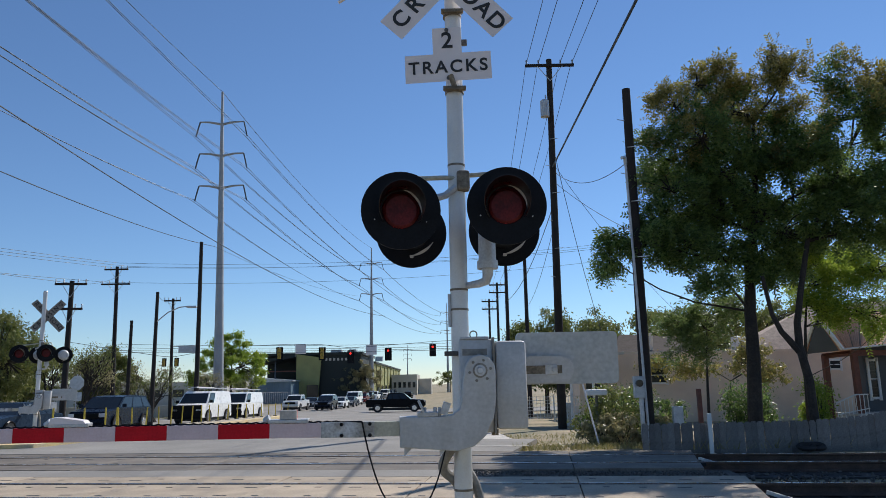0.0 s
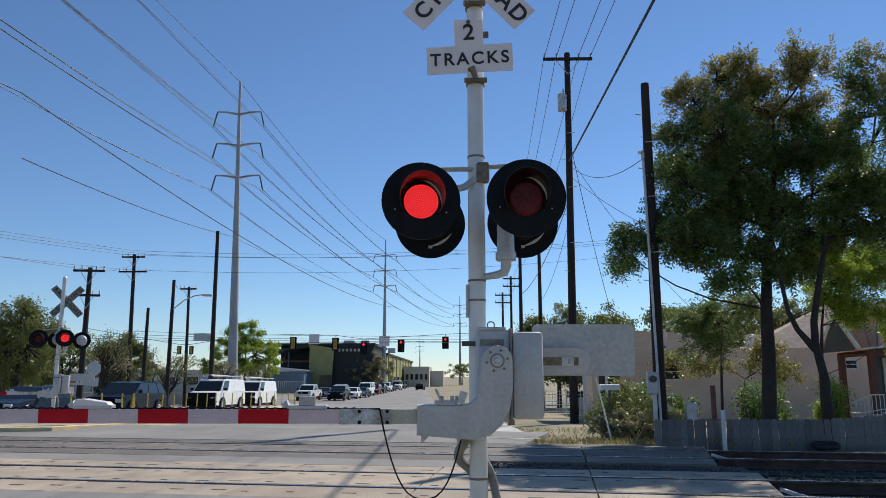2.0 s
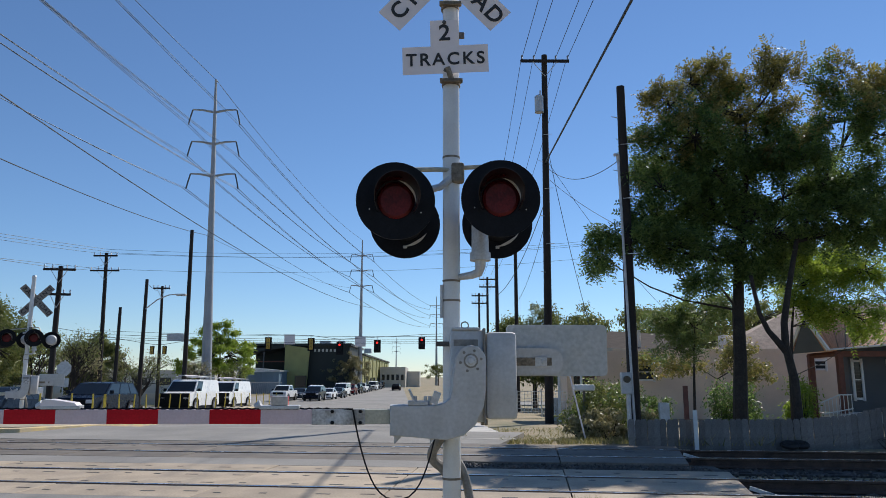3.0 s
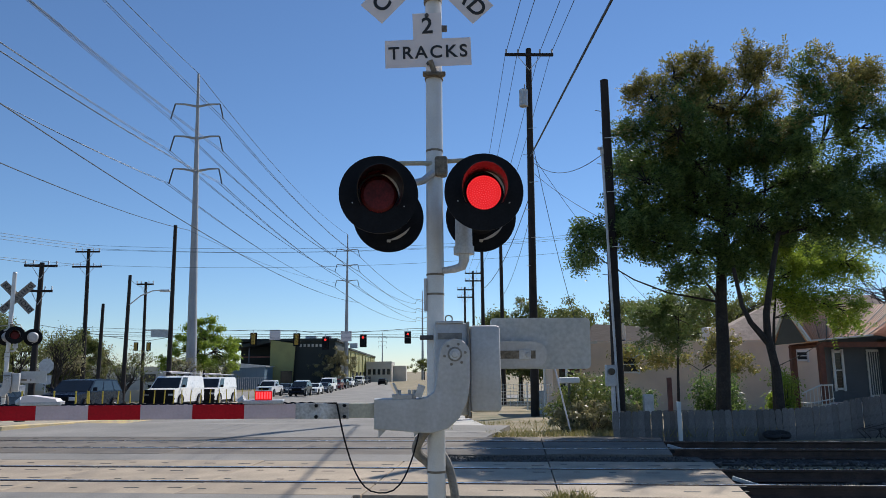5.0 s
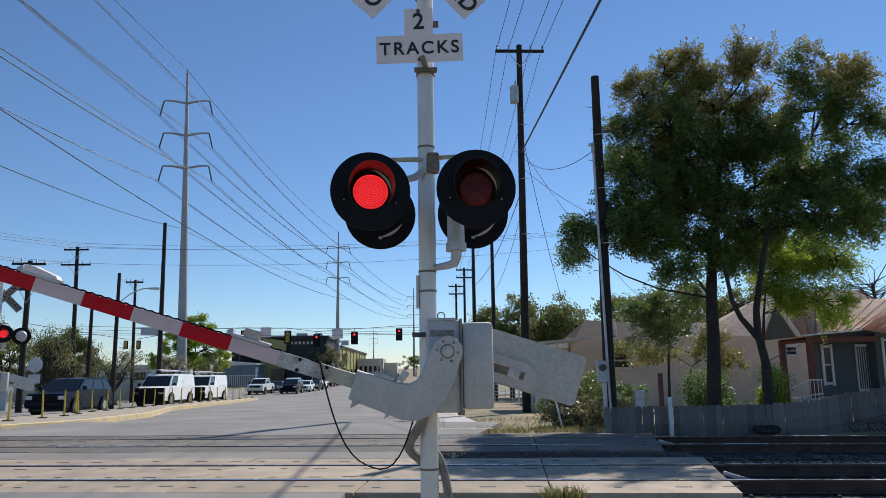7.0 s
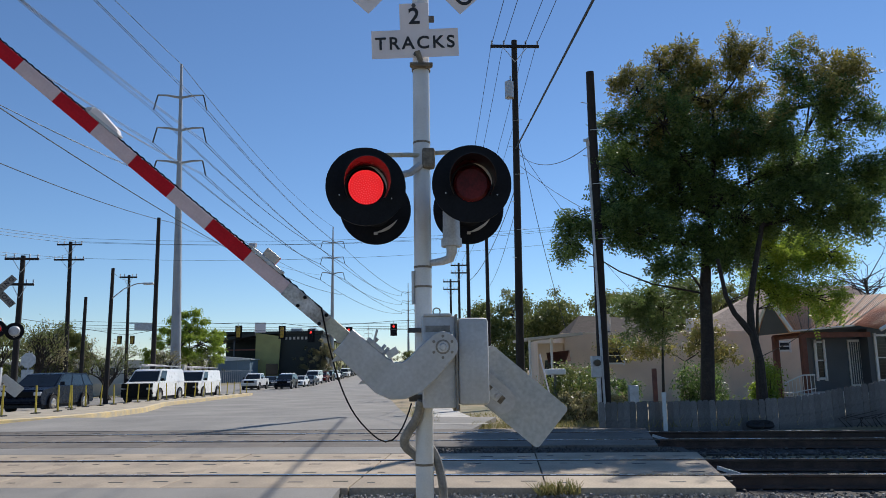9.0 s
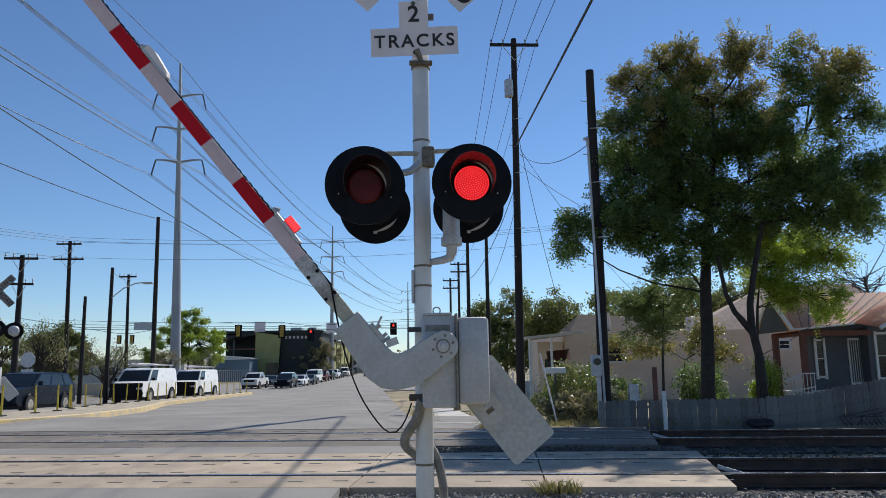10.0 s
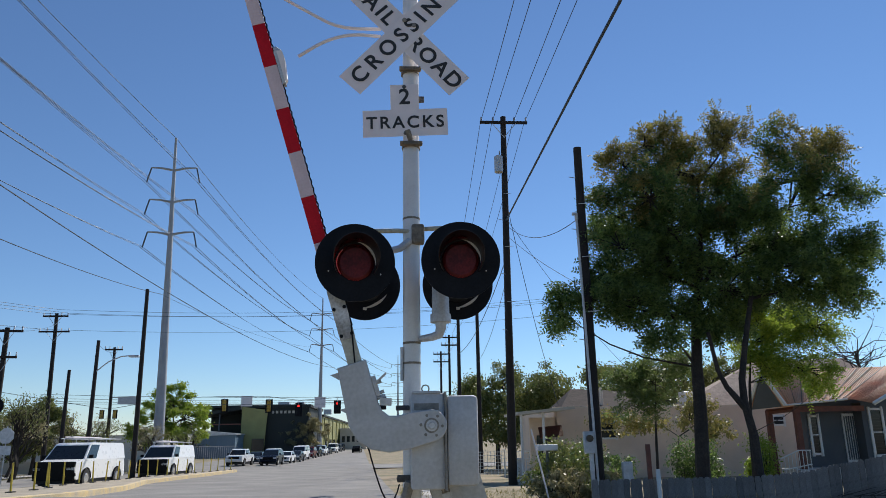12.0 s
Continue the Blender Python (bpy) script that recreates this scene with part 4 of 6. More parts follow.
utility_pole(4.75, 76, 10.3, 0.15, arms=((0.3, 0.8), (1.1, 0.8)))
solid("steel_post", Shape().rod((5.45, 34, -0.5), (5.45, 34, 6.9), 0.07, n=10), GALV, "thin grey steel pole beside the utility pole", "pole", smooth=True)
for x, y, z0, z1 in ((5.2, 18.9, 4.0, 8.6), (4.95, 30.8, 6.0, 13.5)):
    for k in range(7):
        z = z0 + (z1 - z0) * k / 6
        solid("pole_step", Shape().rod((x - 0.12 + 0.04 * (k % 2), y, z), (x - 0.32 + 0.62 * (k % 2), y - 0.03, z + 0.02), 0.012, n=5), GALV, "thin steel step on a wooden pole", "pole step", "pole steps")
# street lamp on a wooden pole
lamp = thing("street_lamp", pose(-17.66, 43.9, 0), "street lamp on a curved arm on a wooden pole", "street lamp")
part("lamp_arm", Shape().tube([(0.05, 0, 5.6), (0.7, 0, 6.15), (1.4, 0, 6.45), (1.9, 0, 6.5)], 0.035, 8), GALV, lamp, "curved grey lamp arm", smooth=True)
part("lamp_head", Shape().box((2.15, 0, 6.46), (0.6, 0.26, 0.13), bevel=0.04), GALV, lamp, "grey cobra-head lamp")
# service wires on the right
wire((4.98, 31.4, 11.0), (4.2, 13.0, 9.45), 0.0, 0.035, 24, "thick black cable bundle")
wire((4.2, 13.0, 9.45), (3.4, -6, 8.6), 0.25, 0.035, 24, "thick black cable bundle")
for x, x2 in ((-1.05, -3.2), (-0.5, -1.6), (0.5, 1.2), (1.05, 2.6)):
    wire((5.05 + x, 31.4, 16.0), (4.6 + x, -14, 15.5), 0.5, 0.014, 30)
    wire((5.05 + x, 31.4, 16.0), (5.2 + 0.7 * x, 70, 11.4), 1.0, 0.012, 30)
wire((5.2, 31.6, 10.9), (5.3, 19.1, 7.6), 0.6, 0.012)
wire((5.2, 31.6, 10.4), (5.9, 19.3, 5.2), 0.2, 0.01)
wire((5.2, 31.6, 11.8), (7.5, 33.5, 2.9), 0.5, 0.014)
wire((5.2, 31.6, 9.9), (4.2, 48, 6.9), 0.8, 0.018)
wire((5.2, 31.6, 9.2), (5.5, 48.5, 6.4), 0.7, 0.012)
wire((5.2, 31.6, 11.2), (12.5, 34.5, 3.4), 0.6, 0.01)
# distribution lines on the left and over the crossing street
for dx, dz in ((-1.0, 0), (0.9, 0), (0, 0.3), (-0.8, -1.25)):
    wire((-26.2 + dx, 57, 11.3 + dz), (-34, 20, 9.2 + dz), 0.3, 0.014)
    wire((-26.2 + dx, 57, 11.3 + dz), (30 + dx, 62, 15 + dz), 1.4, 0.012, 40)
for z, y, sag in ((6.4, 92, 0.5), (5.9, 86, 0.45), (6.9, 95, 0.6), (7.5, 98, 0.6)):
    wire((-46, y, z + 0.2), (22, y + 3, z), sag, 0.025, 30)
wire((-21, 40, 7.5), (-26, 57, 10.6), 0.3, 0.012)
wire((-21, 40, 7.5), (-30, 8, 7.5), 0.3, 0.012)
wire((-22.7, 60, 8.6), (-17.7, 44, 7.2), 0.2, 0.012)


# ---- traffic signals on the span wire ----
def traffic_signal(x, y, z, red=True, yaw=0):
    t = thing("traffic_signal", pose(x, y, z, 0, 0, yaw), "hanging traffic signal with an amber-yellow housing" if not red else "hanging traffic signal showing red", "traffic signal", "traffic signals")
    part("housing", Shape().box((0, 0, 0), (0.42, 0.32, 1.25), bevel=0.03), BLACK if red else SIGNAL_Y, t)
    part("backplate", Shape().slab(rounded(-0.42, -0.78, 0.42, 0.78, 0.05), 0.17, 0.19), BLACK, t, "black backplate")
    part("hanger", Shape().rod((0, 0, 0.6), (0, 0, 1.1), 0.03, n=6), GALV, t)
    for k, dz in enumerate((0.4, 0.0, -0.4)):
        lens = Shape().rod((0, -0.165, dz), (0, -0.175, dz), 0.14, n=16)
        part("lens", lens, SIGNAL_R if red and k == 0 else (BLACK if red else SIGNAL_Y), t, "signal lens")
        v = Shape()
        v.tube([(0.15 * math.cos(a), -0.17, dz + 0.15 * math.sin(a)) for a in np.linspace(-0.3, math.pi + 0.3, 12)], 0.02, 5)
        part("visor", v, BLACK, t)
    return t


for x, y, z, red in ((-34.2, 88, 4.7, False), (-32.7, 88, 4.7, False), (-26.3, 88, 5.4, False), (-20.2, 88, 5.5, False), (-15.0, 88, 5.4, False), (-11.5, 88, 4.95, True), (-6.95, 88, 5.2, True), (-1.6, 92, 5.75, True)):
    t = traffic_signal(x, y, z, red)
    if x < -30:
        t.matrix_basis = t.matrix_basis @ Matrix.Scale(0.65, 4)
spans = [(-46, 88, 7.4), (-34.2, 88, 5.4), (-32.7, 88, 5.4), (-26.3, 88, 6.49), (-20.2, 88, 6.59), (-15.0, 88, 6.49), (-11.5, 88, 6.04), (-6.95, 88, 6.29), (-1.6, 92, 6.84), (22, 92, 7.6)]
for a, b in zip(spans, spans[1:]):
    wire(a, b, 0.02, 0.03, 6, "taut span wire carrying traffic signals")
utility_pole(-46, 88, 7.8, 0.15)
utility_pole(22, 92, 8.0, 0.15)
for x, z in ((-17.6, 6.0), (-9.0, 5.75)):
    solid("street_sign", Shape().box((x, 88.02, z), (1.3, 0.04, 1.2), bevel=0.01), SIGN, "plain pale sign panel on the span wire", "sign")
solid("sign_arm", Shape().rod((-22.7, 60, 5.0), (-20.5, 60, 5.02), 0.04, n=8), GALV, "grey steel arm on a wooden pole", "sign arm")
solid("street_sign", Shape().box((-21.4, 60, 4.75), (1.5, 0.05, 0.6), bevel=0.01), GALV, "grey street-name panel on the signal arm", "sign")


# ---- trees ----
def leaves(shape, centres, radii, per, size, rng, flat=0.75):
    vs, fs = [], []
    for c, r in zip(centres, radii):
        n = int(per * (r / np.mean(radii)) ** 2)
        d = rng.normal(0, 0.42, (n, 3)) * r
        d[:, 2] *= flat
        p = np.array(c) + d
        a = rng.normal(0, 1, (n, 3))
        a /= np.linalg.norm(a, axis=1)[:, None]
        a[:, 2] -= 0.35
        b = np.cross(a, rng.normal(0, 1, (n, 3)))
        b /= np.linalg.norm(b, axis=1)[:, None]
        L = size * rng.uniform(0.6, 1.3, (n, 1))
        quad = np.stack([p, p + a * L * 0.5 + b * L * 0.24, p + a * L, p + a * L * 0.5 - b * L * 0.24], 1)
        o = len(vs) * 0 + sum(len(q) for q in vs)
        vs.append(quad.reshape(-1, 3))
        fs += [(o + 4 * i, o + 4 * i + 1, o + 4 * i + 2, o + 4 * i + 3) for i in range(n)]
    if vs:
        o = len(shape.v)
        shape.v += [tuple(q) for q in np.concatenate(vs)]
        shape.f += [tuple(o + i for i in f) for f in fs]
    return shape


def tree(x, y, trunk, lobes, leaf, per=120, size=0.16, clumps=60, clump_r=0.7, r0=0.28, seed=1, label="leafy tree", gold=None, name="tree", branch=0.035, z0=None, group=""):
    """trunk: points of the stem; lobes: (x, y, z, rx, ry, rz) of the crown's masses, relative to the foot."""
    rng = np.random.default_rng(seed)
    t = thing(name, pose(x, y, level(y) - 0.05 if z0 is None else z0), label, "tree", group)
    s = Shape()
    k = len(trunk)
    s.tube(trunk, [r0 * (1 - 0.6 * i / max(1, k - 1)) for i in range(k)], 10)
    total = sum(l[3] * l[4] * l[5] for l in lobes)
    cs, rs = [], []
    for lx, ly, lz, rx, ry, rz in lobes:
        n = max(3, int(clumps * (rx * ry * rz / total)))
        start = min((Vector(p) for p in trunk[len(trunk) // 2:]), key=lambda p: (p - Vector((lx, ly, lz))).length)
        mid = start.lerp(Vector((lx, ly, lz)), 0.6) + Vector((0, 0, 0.3 * rz * 0.3))
        s.tube([start, start.lerp(mid, 0.5) + Vector(rng.normal(0, 0.12, 3)), mid], [r0 * 0.38, r0 * 0.28, r0 * 0.17], 7)
        for _ in range(n):
            d = rng.normal(0, 1, 3)
            d *= rng.uniform(0.35, 1.0) ** 0.5 / np.linalg.norm(d)
            c = np.array((lx, ly, lz)) + d * np.array((rx, ry, rz)) * rng.uniform(0.85, 1.12)
            cs.append(c)
            rs.append(clump_r * rng.uniform(0.55, 1.3))
            e = Vector(c)
            s.tube([mid, mid.lerp(e, 0.5) + Vector(rng.normal(0, 0.15, 3)), e], [branch, branch * 0.6, branch * 0.25], 5)
    part("trunk", s, BARK, t, "dark rough trunk and limbs", smooth=True)
    order = rng.permutation(len(cs))
    cut = int(len(cs) * (0.22 if gold else 0))
    if gold:
        order = sorted(range(len(cs)), key=lambda i: -cs[i][2] + rng.normal(0, 1.6))
        part("crown", leaves(Shape(), [cs[i] for i in order[:cut]], [rs[i] for i in order[:cut]], per, size, rng), gold, t, "leaves turning yellow")
    part("crown", leaves(Shape(), [cs[i] for i in order[cut:]], [rs[i] for i in order[cut:]], per, size, rng), leaf, t, "green leaves")
    return t


# the large trees by the tracks
def sprays(centres, radii, count, rng, size=0.13, leaflets=8, core=(8.5, 19.8, 5.0)):
    """Feathered leaves: each spray is a drooping stalk with pairs of narrow leaflets."""
    c, r = np.array(centres), np.array(radii)
    pick = rng.choice(len(c), count, p=r ** 2 / (r ** 2).sum())
    start = c[pick] + rng.normal(0, 0.5, (count, 3)) * r[pick][:, None]
    way = start - np.array(core)
    way /= np.linalg.norm(way, axis=1)[:, None] + 1e-6
    way = way * 0.5 + rng.normal(0, 0.6, (count, 3)) + np.array((0, 0, -0.35))
    way /= np.linalg.norm(way, axis=1)[:, None]
    side = np.cross(way, np.array((0, 0, 1.0)) + rng.normal(0, 0.5, (count, 3)))
    side /= np.linalg.norm(side, axis=1)[:, None] + 1e-6
    flat = np.cross(side, way)
    long = size * rng.uniform(0.75, 1.35, (count, 1))
    quads = []
    for k in range(leaflets):
        f = (k // 2 + 0.6) / (leaflets / 2)
        base = start + way * long * 2.1 * f - np.array((0, 0, 0.05)) * f * f
        out = way * 0.55 + side * (1 if k % 2 else -1) * 0.85 + flat * rng.normal(0, 0.35, (count, 1))
        tip = base + out * long * (0.85 - 0.25 * f)
        across = (way - side * (1 if k % 2 else -1) * 0.5) * long * 0.14 + flat * rng.normal(0, 0.25, (count, 1)) * long * 0.2
        quads.append(np.stack([base, (base + tip) / 2 + across, tip, (base + tip) / 2 - across], 1))
    s = Shape()
    s.v = np.concatenate(quads).reshape(-1, 3).tolist()
    s.f = [(4 * i, 4 * i + 1, 4 * i + 2, 4 * i + 3) for i in range(count * leaflets)]
    return s


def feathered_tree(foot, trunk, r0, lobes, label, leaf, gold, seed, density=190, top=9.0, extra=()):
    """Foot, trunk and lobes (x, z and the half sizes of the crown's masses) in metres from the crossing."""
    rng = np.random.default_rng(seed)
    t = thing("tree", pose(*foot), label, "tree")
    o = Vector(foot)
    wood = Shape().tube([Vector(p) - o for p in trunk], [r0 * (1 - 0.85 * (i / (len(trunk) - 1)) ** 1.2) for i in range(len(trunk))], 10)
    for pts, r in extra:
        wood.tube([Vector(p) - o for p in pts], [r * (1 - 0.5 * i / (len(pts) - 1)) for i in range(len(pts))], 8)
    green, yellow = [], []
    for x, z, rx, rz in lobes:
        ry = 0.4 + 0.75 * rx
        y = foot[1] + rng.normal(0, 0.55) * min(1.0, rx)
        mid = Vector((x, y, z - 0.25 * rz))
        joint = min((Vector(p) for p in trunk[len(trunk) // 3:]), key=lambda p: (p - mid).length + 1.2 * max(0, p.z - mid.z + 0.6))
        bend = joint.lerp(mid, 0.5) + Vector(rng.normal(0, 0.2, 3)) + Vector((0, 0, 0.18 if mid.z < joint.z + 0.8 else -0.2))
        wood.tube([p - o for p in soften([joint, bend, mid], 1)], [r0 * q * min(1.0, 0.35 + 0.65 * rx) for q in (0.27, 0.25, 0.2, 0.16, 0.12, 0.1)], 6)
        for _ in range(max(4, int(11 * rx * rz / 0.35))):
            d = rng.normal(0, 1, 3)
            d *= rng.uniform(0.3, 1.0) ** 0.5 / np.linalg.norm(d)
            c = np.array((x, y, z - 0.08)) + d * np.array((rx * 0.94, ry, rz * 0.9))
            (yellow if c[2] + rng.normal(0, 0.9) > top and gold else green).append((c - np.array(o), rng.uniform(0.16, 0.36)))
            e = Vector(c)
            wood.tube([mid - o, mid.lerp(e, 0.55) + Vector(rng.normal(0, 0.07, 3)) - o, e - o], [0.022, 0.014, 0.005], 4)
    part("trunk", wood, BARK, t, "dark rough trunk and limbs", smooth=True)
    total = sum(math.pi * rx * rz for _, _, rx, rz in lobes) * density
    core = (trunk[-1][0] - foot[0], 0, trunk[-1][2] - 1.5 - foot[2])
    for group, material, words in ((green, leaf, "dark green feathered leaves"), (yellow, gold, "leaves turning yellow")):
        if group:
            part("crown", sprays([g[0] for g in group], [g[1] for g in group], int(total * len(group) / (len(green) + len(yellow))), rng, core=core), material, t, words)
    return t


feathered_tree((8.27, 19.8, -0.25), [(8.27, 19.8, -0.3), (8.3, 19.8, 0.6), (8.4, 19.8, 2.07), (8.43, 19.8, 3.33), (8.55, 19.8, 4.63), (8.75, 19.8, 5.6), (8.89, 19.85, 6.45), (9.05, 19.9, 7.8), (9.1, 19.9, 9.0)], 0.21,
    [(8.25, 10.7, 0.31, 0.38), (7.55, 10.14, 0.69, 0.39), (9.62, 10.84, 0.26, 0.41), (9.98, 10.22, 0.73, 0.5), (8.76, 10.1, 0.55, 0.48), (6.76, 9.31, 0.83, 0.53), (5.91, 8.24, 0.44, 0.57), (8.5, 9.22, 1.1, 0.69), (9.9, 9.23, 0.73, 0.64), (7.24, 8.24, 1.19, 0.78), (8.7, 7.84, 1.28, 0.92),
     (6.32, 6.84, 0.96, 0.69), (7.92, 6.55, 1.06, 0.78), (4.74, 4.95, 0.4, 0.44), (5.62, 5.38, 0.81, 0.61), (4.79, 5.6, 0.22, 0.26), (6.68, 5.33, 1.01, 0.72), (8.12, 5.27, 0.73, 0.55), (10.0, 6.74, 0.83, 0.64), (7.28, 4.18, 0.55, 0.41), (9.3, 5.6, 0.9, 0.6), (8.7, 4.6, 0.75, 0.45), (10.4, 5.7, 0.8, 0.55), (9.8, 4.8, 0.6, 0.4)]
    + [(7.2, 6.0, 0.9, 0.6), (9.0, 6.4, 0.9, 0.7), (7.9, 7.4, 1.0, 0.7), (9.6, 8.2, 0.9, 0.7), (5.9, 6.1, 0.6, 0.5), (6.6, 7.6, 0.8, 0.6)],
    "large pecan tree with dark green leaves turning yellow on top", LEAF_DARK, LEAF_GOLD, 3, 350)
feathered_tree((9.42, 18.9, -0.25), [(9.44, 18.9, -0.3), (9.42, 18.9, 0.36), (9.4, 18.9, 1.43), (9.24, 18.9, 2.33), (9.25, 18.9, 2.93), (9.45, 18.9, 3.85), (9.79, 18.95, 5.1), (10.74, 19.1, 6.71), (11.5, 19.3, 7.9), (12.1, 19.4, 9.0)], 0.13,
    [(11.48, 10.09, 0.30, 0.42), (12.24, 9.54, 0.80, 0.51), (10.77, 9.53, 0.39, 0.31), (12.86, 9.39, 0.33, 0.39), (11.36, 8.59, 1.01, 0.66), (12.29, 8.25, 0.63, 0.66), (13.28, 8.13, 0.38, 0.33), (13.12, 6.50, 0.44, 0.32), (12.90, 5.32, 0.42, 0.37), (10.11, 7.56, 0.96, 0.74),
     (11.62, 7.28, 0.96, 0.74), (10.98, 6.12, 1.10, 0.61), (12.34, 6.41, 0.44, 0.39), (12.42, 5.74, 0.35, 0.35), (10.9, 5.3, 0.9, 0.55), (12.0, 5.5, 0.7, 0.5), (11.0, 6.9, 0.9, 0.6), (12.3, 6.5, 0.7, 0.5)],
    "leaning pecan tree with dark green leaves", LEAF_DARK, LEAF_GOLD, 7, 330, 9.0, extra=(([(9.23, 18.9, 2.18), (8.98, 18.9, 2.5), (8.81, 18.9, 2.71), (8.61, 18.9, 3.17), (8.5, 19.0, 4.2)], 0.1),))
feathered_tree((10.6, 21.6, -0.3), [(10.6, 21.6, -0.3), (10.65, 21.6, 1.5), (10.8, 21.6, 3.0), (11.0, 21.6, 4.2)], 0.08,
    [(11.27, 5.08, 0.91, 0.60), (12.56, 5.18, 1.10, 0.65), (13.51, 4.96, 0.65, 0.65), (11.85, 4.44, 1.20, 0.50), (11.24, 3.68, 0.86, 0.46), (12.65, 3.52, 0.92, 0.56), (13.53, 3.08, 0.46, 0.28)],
    "young tree, backlight put into its bright leaf green", LEAF_BRIGHT, None, 11, 330)
# leaf green darkened to carry the shade on this tree
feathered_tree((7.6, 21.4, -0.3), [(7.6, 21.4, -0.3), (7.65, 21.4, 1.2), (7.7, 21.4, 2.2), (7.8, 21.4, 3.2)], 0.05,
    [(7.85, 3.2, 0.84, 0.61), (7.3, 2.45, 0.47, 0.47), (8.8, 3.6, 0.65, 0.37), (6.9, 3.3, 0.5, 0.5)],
    "slender tree, shade put into its mid green leaves", LEAF_MID, None, 17, 280)
tree(11.2, 29.5, [(0, 0, 0), (0.2, 0, 0.9), (0.3, 0, 1.8)], [(1.2, 0, 2.6, 1.2, 0.8, 0.8), (-1.6, 0, 2.4, 1.9, 0.8, 0.4), (2.0, 0, 1.9, 0.6, 0.7, 0.6)], LEAF_GOLD, 90, 0.14, 46, 0.42, 0.05, 13, "small tree with thin yellow leaves", branch=0.015)
tree(14.0, 47, [(0, 0, 0), (0, 0, 3)], [(0.5, 0, 5.6, 2.6, 2, 1.2), (4, 0, 5.8, 2.5, 2, 1.0), (9.5, 0, 6.0, 3.4, 2, 1.2)], LEAF_FAR, 300, 0.2, 60, 0.8, 0.2, 15, "green tree behind the houses")
# bare tree on the right
rng = np.random.default_rng(4)
s = Shape()
s.tube([(27.0, 40, -0.6), (26.8, 40, 3.5), (26.5, 40, 6.0)], [0.16, 0.12, 0.07], 8)
for k in range(34):
    a = Vector((26.6, 40, rng.uniform(4.0, 6.0)))
    b = a + Vector((rng.normal(-0.5, 1.7), rng.normal(0, 1.0), rng.uniform(0.4, 2.6)))
    m = a.lerp(b, 0.5) + Vector(rng.normal(0, 0.25, 3))
    s.tube([a, m, b], [0.032, 0.02, 0.007], 4)
    for _ in range(4):
        c = m.lerp(b, rng.uniform(0, 1))
        s.tube([c, c + Vector(rng.normal(0, 0.45, 3)) + Vector((0, 0, 0.2))], [0.012, 0.005], 3)
solid("bare_tree", s, BARK, "bare grey tree with thin twigs", "tree", smooth=True)
# trees in the distance on the right
for i, (x, y, top, w) in enumerate(((8.0, 58, 8.3, 2.6), (12.5, 62, 8.4, 2.8), (17.5, 66, 7.6, 2.6), (22, 62, 9.2, 3.2), (27, 60, 8.6, 3.0), (6.6, 66, 7.6, 1.7), (10, 52, 6.3, 2.2), (33, 56, 8.4, 3.4), (1.5, 260, 7.5, 6), (9.5, 55, 5, 2.4), (16, 58, 5.4, 3.0), (21, 56, 5.8, 3.0))):
    g = level(y)
    tree(x, y, [(0, 0, 0), (0, 0, (top - g) * 0.3), (0.2, 0, (top - g) * 0.55)], [(-w * 0.3, 0, (top - g) * 0.55, w * 0.8, w * 0.7, (top - g) * 0.27), (w * 0.35, 0, (top - g) * 0.68, w * 0.7, w * 0.6, (top - g) * 0.25)], LEAF_FAR, 230, 0.24, 46, 0.85, 0.2, 20 + i, "green roadside tree in the distance", group="far trees")
# trees on the left
for i, (x, y, top, w, lf) in enumerate(((-33, 52, 5.6, 3.0, LEAF_FAR), (-28.5, 45, 7.0, 3.2, LEAF_FAR), (-26.2, 42.5, 6.3, 2.3, LEAF_FAR), (-36, 62, 6.5, 3.5, LEAF_FAR), (-31, 66, 5.5, 3, LEAF_FAR), (-22.2, 75, 7.6, 3.7, LEAF_BRIGHT), (-17.0, 144, 6.5, 4.2, LEAF_DRY))):
    g = level(y)
    h = top - g
    tree(x, y, [(0, 0, 0), (0.1, 0, h * 0.25), (0.1, 0, h * 0.5)], [(-w * 0.35, 0, h * 0.5, w * 0.75, w * 0.7, h * 0.34), (w * 0.4, 0, h * 0.55, w * 0.7, w * 0.6, h * 0.32), (0, 0, h * 0.78, w * 0.6, w * 0.5, h * 0.2)], lf, 100 if i < 3 else 260, 0.17 if i < 3 else 0.2, 110, 0.55, 0.2, 60 + i, "leafy roadside tree across the road", group="trees across the road")
def twiggy_tree(x, y, h, w, seed, leaf, count, label="half-bare tree with thin dry leaves"):
    """A forking tree: stem, limbs, boughs and twigs, with sparse leaves at the twigs."""
    rng = np.random.default_rng(seed)
    t = thing("tree", pose(x, y, level(y) - 0.05), label, "tree", "thin trees across the road")
    s, tips = Shape(), []
    def grow(p, d, length, r, depth):
        e = p + d * length
        bend = p.lerp(e, 0.5) + Vector(rng.normal(0, 0.09 * length, 3))
        s.tube([p, bend, e], [r, r * 0.8, r * 0.55], 5 if depth < 2 else 3)
        if depth == 4:
            tips.append(e)
            return
        for _ in range((4, 4, 3, 3)[depth]):
            q = (d + Vector(rng.normal(0, 0.55, 3)) * Vector((w / h * 1.5, w / h * 1.5, 0.7)) + Vector((0, 0, 0.12))).normalized()
            grow(bend.lerp(e, rng.uniform(0.1, 1.0)), q, length * rng.uniform(0.6, 0.85), max(0.007, r * 0.52), depth + 1)
    grow(Vector((0, 0, 0)), Vector((0.05, 0, 1)), h * 0.3, 0.15, 0)
    part("trunk", s, BARK, t, "dark forking trunk and twigs", smooth=True)
    part("crown", leaves(Shape(), [tuple(p) for p in tips], [0.5] * len(tips), count, 0.15, rng), leaf, t, "sparse dry leaves")


